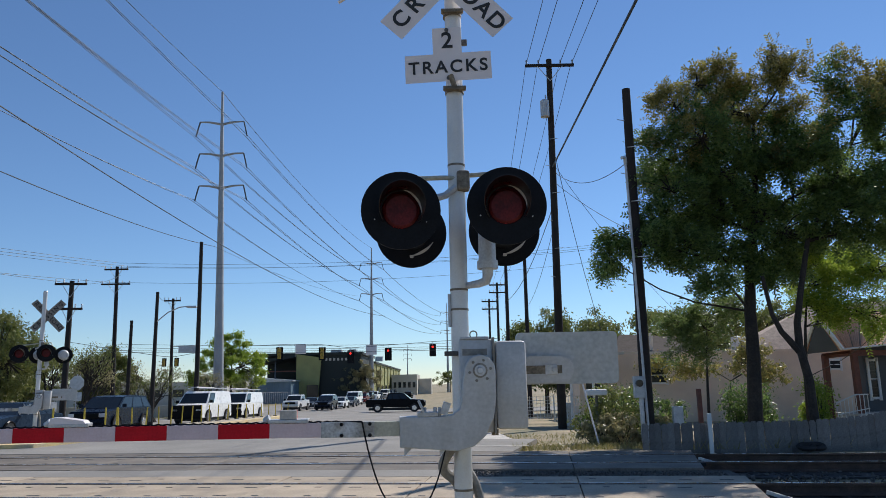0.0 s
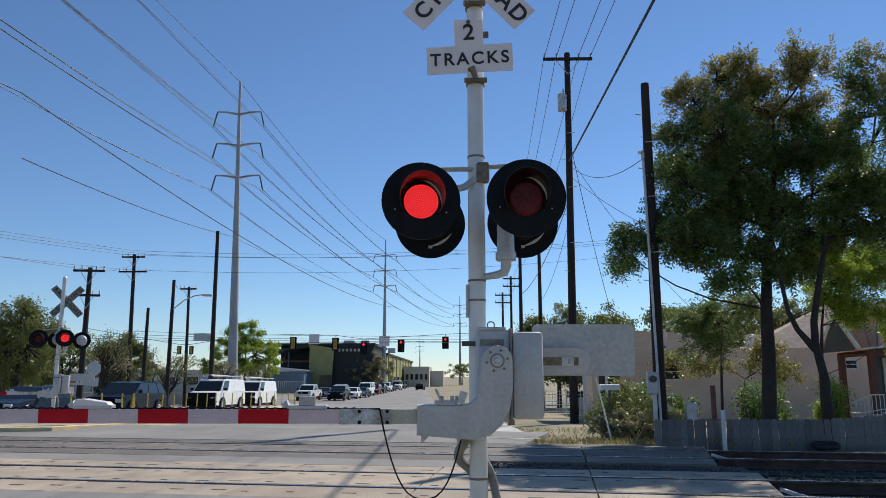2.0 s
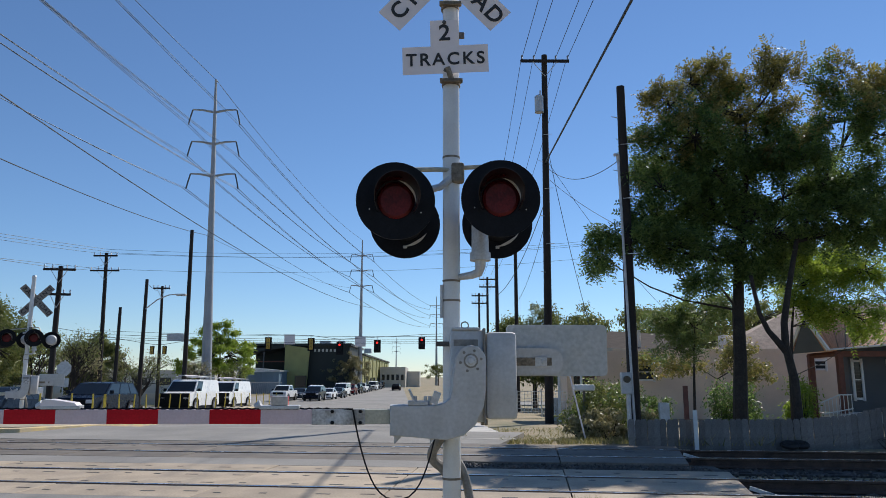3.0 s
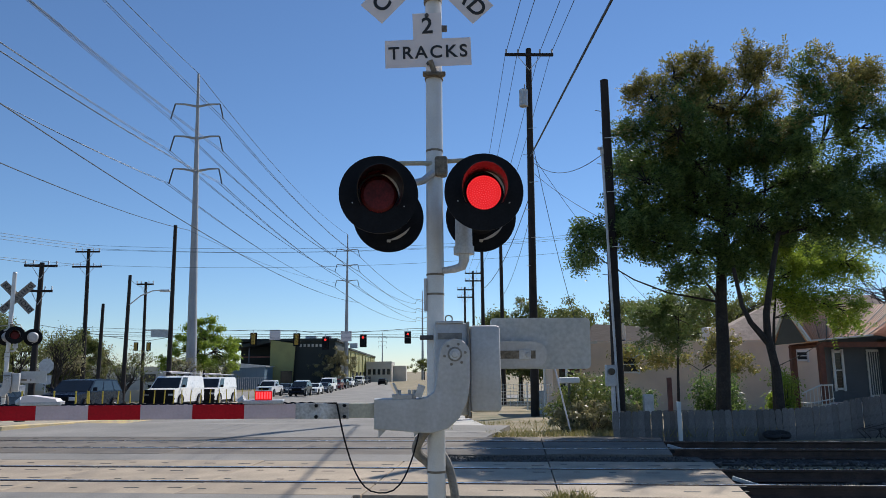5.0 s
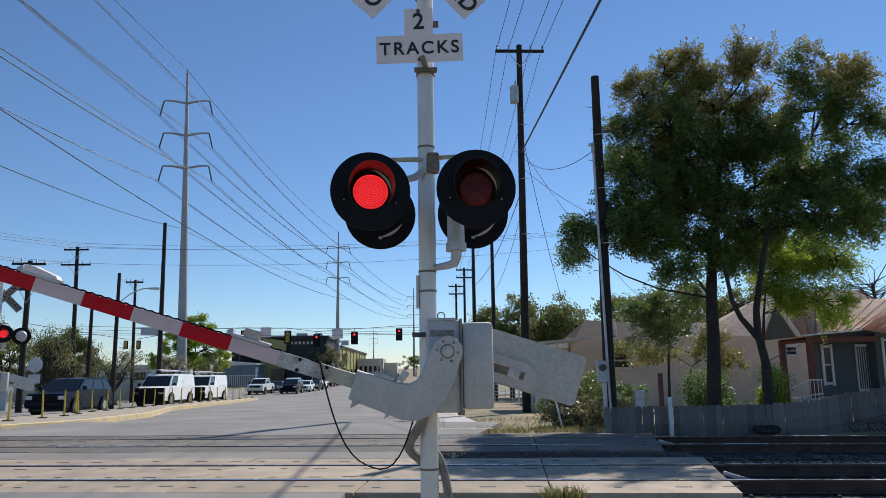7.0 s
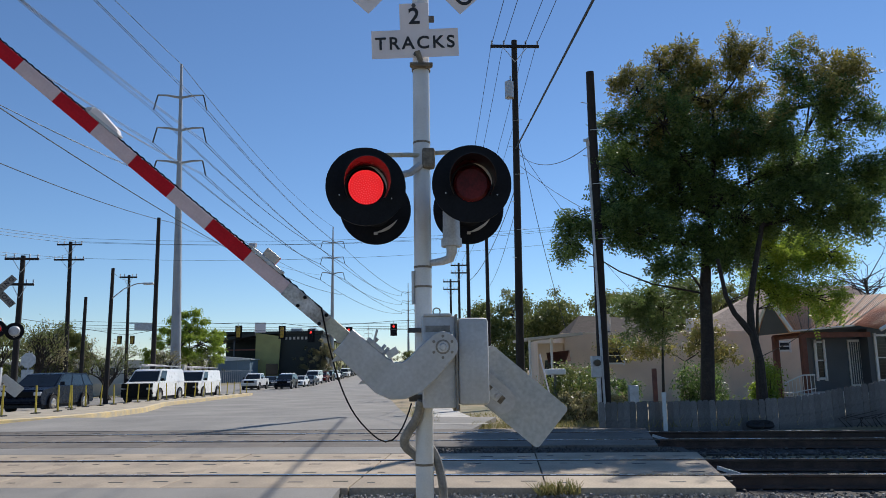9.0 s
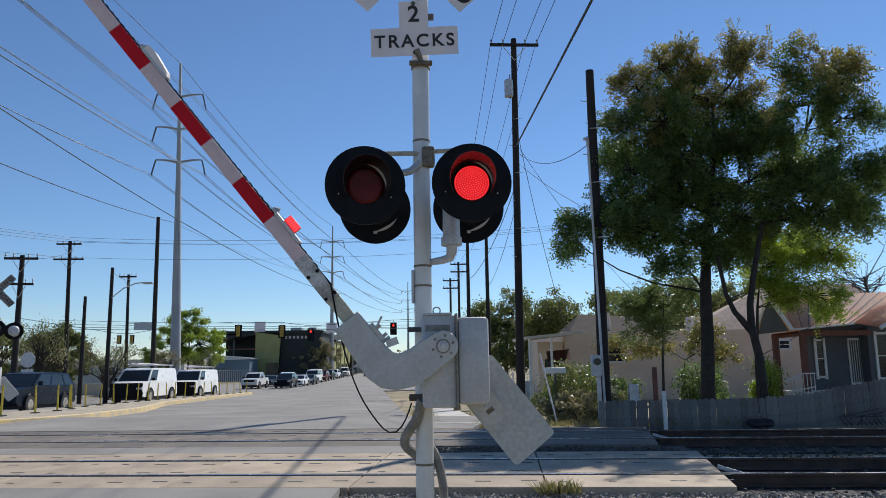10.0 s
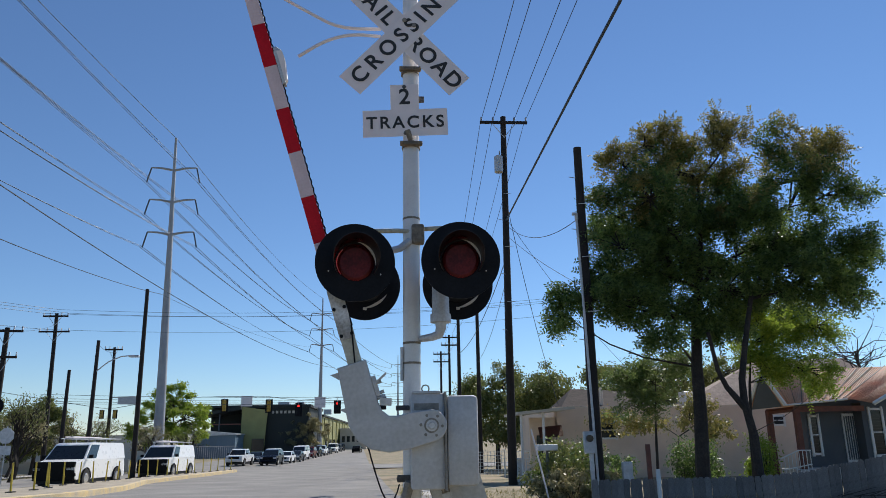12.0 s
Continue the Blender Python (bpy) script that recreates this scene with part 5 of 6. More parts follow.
for i, (x, y, top, w) in enumerate(((-22.8, 46, 4.9, 3.4), (-26.5, 54, 5.0, 3.6), (-21.0, 53, 4.0, 3.0), (-24.5, 60, 4.4, 3.4), (-29, 58, 4.6, 3.6), (-20.5, 64, 3.4, 3.0), (-18.2, 68, 3.2, 2.8), (-39, 56, 5, 4), (-25.3, 46.5, 5.6, 3.4))):
    twiggy_tree(x, y, 1.14 * (top - level(y)), w, 90 + i, LEAF_DRY if i % 2 else LEAF_FAR, 6 if i != 8 else 14)


def shrub(x, y, w, h, leaf, seed, label, per=260):
    rng = np.random.default_rng(seed)
    t = thing("shrub", pose(x, y, level(y) - 0.05), label, "shrub", "shrubs")
    cs = [(rng.normal(0, w * 0.3), rng.normal(0, w * 0.25), rng.uniform(0.12, 0.85) * h) for _ in range(16)]
    s = Shape()
    for c in cs:
        s.tube([(c[0] * 0.2, c[1] * 0.2, 0), (c[0] * 0.7, c[1] * 0.7, c[2] * 0.6), c], [0.015, 0.01, 0.004], 4)
    part("stems", s, BARK, t)
    part("foliage", leaves(Shape(), cs, [0.3 * h * 0.7] * 16, per // 3, 0.1, rng), leaf, t)


for k, (x, y, w, h, lf) in enumerate(((4.1, 20.2, 1.0, 1.3, LEAF_FAR), (4.8, 20.6, 1.0, 1.8, LEAF_FAR), (5.3, 24.0, 1.2, 2.1, LEAF_MID), (6.2, 24.6, 1.0, 1.9, LEAF_FAR), (8.9, 22.6, 0.6, 1.5, LEAF_DARK), (9.4, 22.8, 0.5, 1.9, LEAF_DARK), (5.3, 21.5, 1.2, 1.6, LEAF_DARK), (4.6, 19.4, 1.1, 0.9, LEAF_DRY), (3.9, 19.3, 0.8, 0.6, LEAF_DRY), (5.6, 20, 0.9, 0.8, LEAF_DRY), (7.6, 25, 0.8, 1.2, LEAF_DARK), (6.9, 25.5, 0.8, 1.0, LEAF_DARK), (11.4, 26.6, 0.45, 1.7, LEAF_DARK), (13.3, 26.4, 0.4, 2.1, LEAF_BRIGHT), (12.0, 24.6, 0.4, 1.1, LEAF_BRIGHT), (13.1, 25.8, 0.6, 1.7, LEAF_BRIGHT), (6.2, 30.5, 1.0, 1.4, LEAF_BRIGHT))):
    shrub(x, y, w, h, lf, 200 + k, "green shrub beside the fence" if lf is not LEAF_DRY else "dry straggly shrub by the pole")

# dry grass at the edge of the dirt and by the mast
rng = np.random.default_rng(9)
s = Shape()
for n, x0, x1, y0, y1, hh in ((1300, 1.6, 5.2, 17.6, 18.8, 0.12), (900, 1.7, 5, 19, 26, 0.1), (260, 1.55, 2.05, 8.75, 9.0, 0.13), (500, 0.2, 0.8, 19, 26, 0.2), (900, -25.5, -19.5, 62, 66, 0.25), (1500, -34, -24.9, 30, 60, 0.22), (700, 5.5, 12, 17.0, 17.6, 0.22)):
    for _ in range(n):
        x, y = rng.uniform(x0, x1), rng.uniform(y0, y1)
        z = level(y) - 0.06
        h = hh * rng.uniform(0.4, 1.5)
        dx, dy = rng.normal(0, 0.5, 2) * h
        a = rng.uniform(0, 3.14)
        wx, wy = math.cos(a) * 0.012, math.sin(a) * 0.012
        s.add([(x - wx, y - wy, z), (x + wx, y + wy, z), (x + dx, y + dy, z + h)], [(0, 1, 2)])
solid("grass", s, GRASS, "dry yellow-green grass tufts", "grass", kind="stuff")


# ---- fence, house, buildings ----
def build_fence():
    f = thing("picket_fence", pose(0, 0, 0), "weathered grey picket fence along the tracks", "fence")
    pk = Shape().slab([(-0.072, -0.2), (0.072, -0.2), (0.072, 0.96), (0.04, 1.0), (-0.04, 1.0), (-0.072, 0.96)], -0.01, 0.01).mesh("picket", PICKET)
    x = 4.6
    while x < 19:
        y = 17.15 - 0.03 * (x - 5)
        top = float(np.interp(x, (4, 8.2, 9.5, 10.3, 11.6, 19), (0.53, 0.54, 0.62, 0.76, 0.98, 1.5))) + random.uniform(-0.015, 0.015)
        ob = part("picket", pk, PICKET, f, m=pose(x, y, top - 1.0, 0, random.uniform(-1.2, 1.2), -1.5 + random.uniform(-2, 2)))
        x += 0.146 + random.uniform(-0.001, 0.006)
    for z0, z1 in ((0.05, 0.1), (0.38, 0.55)):
        part("rail", Shape().rod((4.6, 17.2, z0), (10, 17.05, z0), 0.03, n=6), PICKET, f)
        part("rail", Shape().rod((10, 17.05, z0), (19, 16.78, z1 + 0.25), 0.03, n=6), PICKET, f)
    s = Shape().box((6.02, 16.9, 0.3), (0.09, 0.05, 0.9), bevel=0.005)
    solid("marker_post", s, TRIM, "white-painted wooden marker post", "post")
    solid("marker_stake", Shape().box((6.0, 17.4, 0.8), (0.1, 0.08, 1.0), bevel=0.005), POST_WOOD, "short brown timber post", "post")


build_fence()


def wall_box(name, x0, x1, y0, y1, z0, z1, material, label, parent):
    return part(name, Shape().box(((x0 + x1) / 2, (y0 + y1) / 2, (z0 + z1) / 2), (x1 - x0, y1 - y0, z1 - z0)), material, parent, label)


def corrugated(parent, a, b, c, d, material, n=60, depth=0.03, label=""):
    """A ribbed roof sheet: a to b along the eave, d to c along the ridge."""
    a, b, c, d = (Vector(p) for p in (a, b, c, d))
    up = (b - a).cross(d - a).normalized()
    up = up if up.z > 0 else -up
    s = Shape()
    for k in range(2 * n + 1):
        o = up * (depth if k % 2 else 0)
        p, q = a.lerp(b, k / (2 * n)) + o, d.lerp(c, k / (2 * n)) + o
        s.v += [p, q, p - up * 0.02, q - up * 0.02]
    for k in range(2 * n):
        o = 4 * k
        s.f += [(o, o + 4, o + 5, o + 1), (o + 3, o + 7, o + 6, o + 2), (o, o + 2, o + 6, o + 4), (o + 1, o + 5, o + 7, o + 3)]
    s.v = [tuple(p) for p in s.v]
    return part("roof", s, material, parent, label)


def window(parent, x, y, z, w, h, face=-1):
    fr = Shape()
    for dx, dz, ww, hh in ((-w / 2, 0, 0.09, h + 0.18), (w / 2, 0, 0.09, h + 0.18), (0, h / 2, w, 0.09), (0, -h / 2, w, 0.09), (0, 0, w, 0.04)):
        fr.box((x + dx, y + face * 0.03, z + dz), (ww, 0.07, hh))
    win = part("window", fr, TRIM, parent, "white-trimmed window")
    part("pane", Shape().box((x, y + face * 0.008, z), (w, 0.016, h)), GLASS, win, "dark glass")
    return win


def build_house():
    h = thing("house", pose(0, 0, 0), "dark grey wooden house with rusty metal roof and porch", "house")
    wall_box("wall", 16.18, 26, 28.2, 28.9, -0.4, 2.75, SIDING, "dark grey board siding", h)
    wall_box("wall", 18.15, 26, 27.6, 28.15, -0.4, 2.6, SIDING, "dark grey board siding of the front wing", h)
    lap = Shape().slab([(-0.5, 0.0), (0.5, 0.0), (0.5, 0.012), (-0.5, 0.012)], -0.016, 0.0).mesh("board", SIDING)
    for k in range(21):
        for x, y, w in ((17.17, 28.2, 1.9), (22.08, 27.6, 7.8)):
            part("board", lap, SIDING, h, m=pose(x, y, -0.1 + 0.13 * k) @ Matrix.Diagonal((w, 1, 1, 1)))
    # gable over the porch, and the front wing's roof
    corrugated(h, (14.55, 26.6, 2.52), (16.95, 26.5, 2.72), (21.4, 30.0, 4.2), (13.87, 26.8, 3.75), RUST_ROOF, 46, 0.035, "rusty corrugated roof")
    corrugated(h, (17.75, 26.2, 2.52), (16.93, 26.66, 2.74), (20.9, 30.0, 4.18), (20.7, 25.8, 4.1), RUST_ROOF, 34, 0.035, "rusty corrugated roof")
    corrugated(h, (14.0, 28.3, 2.5), (21.5, 33.5, 2.6), (21.4, 30.0, 4.2), (13.87, 26.8, 3.75), RUST_ROOF, 40, 0.03, "rusty corrugated roof")
    part("gable", Shape().add([(13.89, 26.88, 3.66), (14.5, 26.72, 2.46), (14.02, 28.15, 2.4), (13.95, 26.98, 3.66), (14.56, 26.82, 2.46), (14.08, 28.25, 2.4)], [(0, 2, 1), (3, 4, 5), (1, 2, 5, 4)]), SIDING, h, "dark gable end")
    for a, b in (((13.85, 26.77, 3.78), (14.56, 26.57, 2.5)), ((13.85, 26.77, 3.78), (13.98, 28.3, 2.48)), ((17.73, 26.17, 2.5), (20.7, 25.77, 4.12))):
        part("barge_board", Shape().rod(a, b, 0.075, n=4), TRIM, h, "white barge board")
    part("eave_trim", Shape().rod((14.57, 26.58, 2.5), (16.95, 26.48, 2.69), 0.035, n=4), TRIM, h, "pale eave trim")
    for k in range(9):
        f = (k + 0.5) / 9
        part("roof_seam", Shape().rod(Vector((14.55, 26.6, 2.55)).lerp(Vector((16.95, 26.5, 2.75)), f), Vector((13.87, 26.8, 3.79)).lerp(Vector((21.4, 30.0, 4.24)), f), 0.022, n=5), CLAMP, h, "raised rusty roof seam")
    part("beam", Shape().box((16.4, 26.95, 2.36), (2.8, 0.16, 0.2)), POST_WOOD, h, "red-brown porch beam")
    part("beam", Shape().rod((15.05, 26.95, 2.36), (14.58, 28.1, 2.3), 0.1, n=4), POST_WOOD, h)
    for x, y in ((15.15, 26.95), (14.62, 28.0)):
        part("porch_post", Shape().box((x, y, 1.05), (0.2, 0.2, 2.6), bevel=0.01), POST_WOOD, h, "red-brown porch post")
    part("porch_floor", Shape().box((16.1, 27.3, 0.0), (2.6, 1.7, 0.35)), SIDEWALK, h)
    window(h, 16.5, 28.2, 1.4, 0.36, 1.45)
    window(h, 18.68, 27.6, 1.47, 0.52, 1.75)
    door = part("door", Shape().box((17.92, 28.17, 1.27), (0.5, 0.06, 1.86)), TRIM, h, "white screen door")
    for k in range(5):
        part("screen_bar", Shape().box((17.74 + 0.09 * k, 28.13, 1.27), (0.05, 0.02, 1.66)), SIDING, door)
    bent = Shape()
    bent.tube([(13.75, 25.9, 0.6), (14.45, 25.9, 0.88), (14.9, 25.9, 0.88)], 0.025, 6)
    stair_rail = part("stair_rail", bent, TRIM, h, "pale metal stair rail")
    part("lower_rail", Shape().rod((13.75, 25.9, 0.2), (14.9, 25.9, 0.4), 0.02, n=6), TRIM, stair_rail)
    for k in range(9):
        part("baluster", Shape().rod((13.75 + 0.14 * k, 25.9, 0.0), (13.75 + 0.14 * k, 25.9, 0.6 + 0.056 * min(k, 5)), 0.014, n=5), TRIM, stair_rail)


def build_beige():
    b = thing("beige_building", pose(0, 0, 0), "low beige stucco building with grey roof", "building")
    wall_box("wall", 7.95, 24, 36, 46, -0.8, 2.75, BEIGE, "beige stucco wall", b)
    wall_box("parapet", 7.8, 24.1, 35.95, 36.25, 2.75, 2.9, BEIGE, "", b)
    part("roof", Shape().add([(8.5, 37.4, 2.9), (13.1, 37.4, 2.9), (9.95, 41, 4.08), (13.5, 41, 3.9), (9.2, 45, 2.9), (13.8, 45, 2.9)], [(0, 1, 3, 2), (2, 3, 5, 4), (0, 2, 4), (1, 5, 3), (0, 4, 5, 1)]), GREY_ROOF, b, "grey shingle roof")
    part("roof", Shape().add([(15.2, 38.2, 2.95), (29, 38.2, 2.95), (21.3, 42, 5.6), (27, 42, 5.8), (17, 46, 2.95), (29, 46, 2.95)], [(0, 1, 3, 2), (2, 3, 5, 4), (0, 2, 4), (1, 5, 3), (0, 4, 5, 1)]), TAN_ROOF, b, "faded tan shingle roof")
    part("side_wall", Shape().box((7.25, 36.3, 0.8), (1.3, 0.3, 3.2)), BEIGE, b, "recessed beige wall under the porch")
    # dark sheet on the wall, added for the shaded opening
    part("porch_opening", Shape().box((7.3, 36.12, 0.6), (0.75, 0.06, 1.9)), GLASS, b, "dark sheet for the shaded opening under the porch")
    aw = Shape().add([(9.7, 35.95, 2.6), (11.0, 35.95, 2.6), (11.05, 35.2, 2.15), (9.65, 35.2, 2.15), (9.65, 35.2, 2.05), (11.05, 35.2, 2.05)], [(0, 3, 2, 1), (3, 4, 5, 2), (0, 1, 2, 3)])
    part("awning", aw, BLUE_SHED, b, "blue-grey window awning")
    w = window(b, 10.35, 36, 1.75, 1.1, 0.8)
    window(b, 19.24, 36, 2.1, 0.6, 0.45)
    part("vent_pipe", Shape().rod((10.82, 38, 2.9), (10.82, 38, 3.95), 0.09, n=8), CREAM, b, "pale vent pipe")
    part("roof_unit", Shape().box((15.95, 39, 3.3), (0.8, 0.8, 0.86), bevel=0.03), GALV, b, "grey roof unit")
    # porch and carport at the corner
    part("porch_roof", Shape().box((6.7, 34.5, 2.62), (2.6, 4.2, 0.12), pose(0, 0, 0, 0, -5, 0)), CREAM, b, "pale flat porch roof")
    for x in (5.6, 6.6):
        part("post", Shape().rod((x, 32.7, -0.5), (x, 32.7, 2.55), 0.06, n=6), TRIM, b)
    part("awning", Shape().add([(6.5, 33.5, 1.9), (7.6, 33.5, 2.0), (7.5, 32.8, 1.5), (6.45, 32.8, 1.4)], [(0, 3, 2, 1), (0, 1, 2, 3)]), POST_WOOD, b, "dark red awning")
    f = thing("lattice_fence", pose(0, 0, 0), "white lattice fence beside the building", "fence")
    lat = Shape()
    for k in range(18):
        lat.box((3.9 + 0.18 * k, 37.5, 0.25), (0.02, 0.02, 1.15))
    for k in range(7):
        lat.box((5.45, 37.5, -0.25 + 0.17 * k), (3.2, 0.02, 0.02))
    part("lattice", lat, TRIM, f)
    for x in (3.9, 5.5, 7.0):
        part("post", Shape().rod((x, 37.5, -0.5), (x, 37.5, 0.9), 0.04, n=6), TRIM, f)


build_house()
build_beige()
for x, y in ((8.1, 16.75), (8.35, 16.8)):
    s = Shape()
    s.tube([(x + 0.16 * math.cos(a), y + 0.1 * math.sin(a), -0.02 + 0.04 * math.sin(a)) for a in np.linspace(0, 6.28, 14)], 0.06, 7)
    solid("old_tyre", s, RUBBER, "worn black tyre lying by the fence", "tyre", smooth=True)
for k in range(14):
    x = 10.2 + 0.12 * k
    solid("dry_branch", Shape().tube([(x, 16.6, -0.1), (x + random.uniform(-0.2, 0.3), 16.6, 0.1), (x + random.uniform(-0.3, 0.7), 16.5, random.uniform(0.05, 0.3))], [0.015, 0.012, 0.005], 4), BARK, "thin dry branch lying by the fence", "branch", "dry branches")
# meter box and pipe on the thick pole
m = thing("meter_box", pose(5.0, 18.85, 0), "grey electric meter box and conduit on the pole", "meter box")
part("conduit", Shape().rod((0.15, 0, -0.1), (0.02, 0, 7.4), 0.035, n=8), GALV, m)
part("box", Shape().box((-0.06, -0.08, 1.35), (0.26, 0.14, 0.55), bevel=0.02), GALV, m)
part("meter", Shape().rod((-0.06, -0.14, 1.45), (-0.06, -0.24, 1.45), 0.09, n=14), GLASS, m, "round glass meter", smooth=True)
part("riser", Shape().rod((0.0, -0.05, -0.1), (0.0, -0.05, 1.1), 0.06, n=8), GALV, m)
part("weatherhead", Shape().tube([(0.02, 0, 7.35), (0.0, -0.05, 7.5), (-0.1, -0.1, 7.48)], 0.05, 8), GALV, m, smooth=True)
part("side_box", Shape().box((0.95, 0.1, 0.6), (0.26, 0.16, 0.5), bevel=0.02), GALV, m)
mb = thing("mailbox", pose(4.1, 20, 0), "pale mailbox on a wooden post", "mailbox")
part("box", Shape().box((0, 0, 1.22), (0.55, 0.3, 0.16), bevel=0.03), TRIM, mb)
part("post", Shape().rod((0, 0, -0.2), (0, 0, 1.15), 0.04, n=6), PICKET, mb)
solid("leaning_stake", Shape().rod((3.85, 18.8, -0.05), (3.5, 19, 1.7), 0.022, n=6), SIGN, "pale leaning guy-wire guard", "stake")
solid("cable_pedestal", Shape().box((5.7, 34, 0.0), (0.36, 0.3, 1.1), bevel=0.04), GALV, "grey green cable pedestal", "utility box")
solid("signal_cabinet", Shape().box((-24.2, 44.0, 0.1), (1.2, 0.8, 1.6), bevel=0.03), GALV, "grey roadside signal cabinet", "utility box")
st = thing("stop_sign", pose(-19.25, 38, level(38)), "back of a grey stop sign on a post", "sign")
part("plate", Shape().slab([(0.4 * math.cos(radians(22.5 + 45 * k)), 2.45 + 0.4 * math.sin(radians(22.5 + 45 * k))) for k in range(8)], -0.004, 0.004), GALV, st)
part("post", Shape().rod((0, 0.03, 0), (0, 0.03, 2.9), 0.03, n=6), GALV, st)
part("plate", Shape().box((0, 0, 1.75), (0.6, 0.006, 0.45)), GALV, st)


def build_town():
    FAR = Matrix.Translation((0, 0, 1.53)) @ Matrix.Scale(1.42, 4) @ Matrix.Translation((0, 0, -1.53))
    b = thing("shed", FAR, "low blue-grey metal shed with flat roof", "building")
    wall_box("wall", -30, -20.2, 95, 103, -1.6, 2.2, BLUE_SHED, "blue-grey metal wall", b)
    part("roof", Shape().slab([(-30.3, 2.0), (-20, 2.2), (-20, 2.35), (-24.5, 2.75), (-30.3, 2.25)], 94.6, 103), GALV, b, "pale flat metal roof")
    for k in range(14):
        part("rib", Shape().box((-29.5 + 0.7 * k, 94.98, 0.3), (0.06, 0.05, 3.6)), BLUE_SHED, b)
    f = thing("wire_fence", FAR, "pale metal fence before the shed", "fence")
    for k in range(24):
        part("post", Shape().rod((-25.0 + 0.25 * k, 92, -1.4), (-25.0 + 0.25 * k, 92, 0.9), 0.025, n=5), GALV, f)
    part("rail", Shape().rod((-25, 92, 0.85), (-19.2, 92, 0.85), 0.03, n=5), GALV, f)
    part("rail", Shape().rod((-25, 92, -0.9), (-19.2, 92, -0.9), 0.03, n=5), GALV, f)
    g = thing("restaurant_building", FAR, "dark green building with olive panel and long olive side wall", "building")
    wall_box("wall", -17.5, -11.8, 101, 118, -1.6, 5.9, DARK_GREEN, "front wall, shade put into its dark green", g)
    wall_box("roof", -26, -11.5, 100.6, 118, 5.75, 6.1, DARK_GREEN, "dark flat roof", g)
    wall_box("wall", -26, -17.5, 106, 118, -1.6, 5.8, DARK_GREEN, "recessed wall, shade put into its dark green", g)
    part("canopy", Shape().slab([(-26.5, 4.6), (-20.6, 5.5), (-20.6, 5.9), (-26.5, 5.0)], 99.5, 106), DARK_GREEN, g, "dark sloping canopy")
    for x in (-26, -23.4):
        part("canopy_post", Shape().rod((x, 99.8, -1.5), (x, 99.8, 4.9), 0.09, n=6), SIDING, g)
    part("beam", Shape().box((-23.4, 99.9, 3.6), (5.6, 0.12, 0.16)), POST_WOOD, g)
    part("panel", Shape().slab([(-20.6, -1.5), (-17.6, -1.5), (-17.2, 5.4), (-20.6, 5.9)], 100.2, 100.5), OLIVE, g, "olive-yellow panel")
    for k in range(6):
        part("wall_letter_bar", Shape().box((-16.6 + 0.55 * k, 100.97, 5.15), (0.3, 0.05, 0.36)), CREAM, g, "pale unreadable lettering bar")
    part("window", Shape().box((-18.3, 100.15, 0.9), (1.6, 0.1, 1.6)), GLASS, g)
    wall_box("side_wall", -17, -11.6, 118, 185, -1.6, 5.0, OLIVE, "long olive side wall", g)
    for k in range(8):
        part("pilaster", Shape().box((-11.55, 121 + 8 * k, 1.6), (0.2, 0.5, 6.4)), OLIVE, g)
        part("window", Shape().box((-11.57, 125 + 8 * k, 0.6), (0.1, 3.4, 1.6)), GLASS, g)
    wall_box("cornice", -17.2, -11.35, 118, 185, 5.0, 5.3, DARK_GREEN, "", g)
    for x, y, sx, sz in ((-16.5, 110, 1.6, 0.9), (-13.5, 106, 1.0, 0.7), (-12.8, 140, 1.4, 0.9)):
        part("roof_unit", Shape().box((x, y, 6.2 + sz / 2 - 0.2), (sx, 1.4, sz), bevel=0.05), GALV, g)
    c = thing("cream_building", pose(0, 0, 0), "low cream concrete building down the road", "building")
    wall_box("wall", -16, -8.5, 215, 240, -1.6, 4.4, CREAM, "cream wall", c)
    wall_box("wall", -8.4, -4.5, 225, 240, -1.6, 3.2, CREAM, "cream wall", c)
    for k in range(5):
        part("window", Shape().box((-15 + 1.4 * k, 214.95, 1.4), (0.8, 0.1, 1.6)), GLASS, c)
    d = thing("low_wall", pose(0, 0, 0), "long low beige wall of a lot across the road", "wall")
    wall_box("wall", -60, -24, 69, 69.4, -1.2, 0.0, CREAM, "beige low wall", d)
    e = thing("distant_building", pose(0, 0, 0), "pale low building in the distance", "building")
    wall_box("wall", -70, -36, 120, 135, -1.6, 2.6, CREAM, "", e)
    for k in range(8):
        part("window", Shape().box((-68 + 4 * k, 119.95, 0.8), (1.8, 0.1, 1.2)), GLASS, e)


build_town()


# ---- vehicles ----
def wheel(parent, x, y, r, w):
    """Axle along x; the car's length along y."""
    out = 1 if x > 0 else -1
    hub = part("wheel", Shape().rod((x - out * w, y, r), (x, y, r), r, n=20), RUBBER, parent, "black tyre", smooth=True)
    part("rim", Shape().rod((x - out * 0.02, y, r), (x + out * 0.012, y, r), r * 0.66, r * 0.55, 14), CHROME, hub, "bright wheel rim", smooth=True)
    return hub


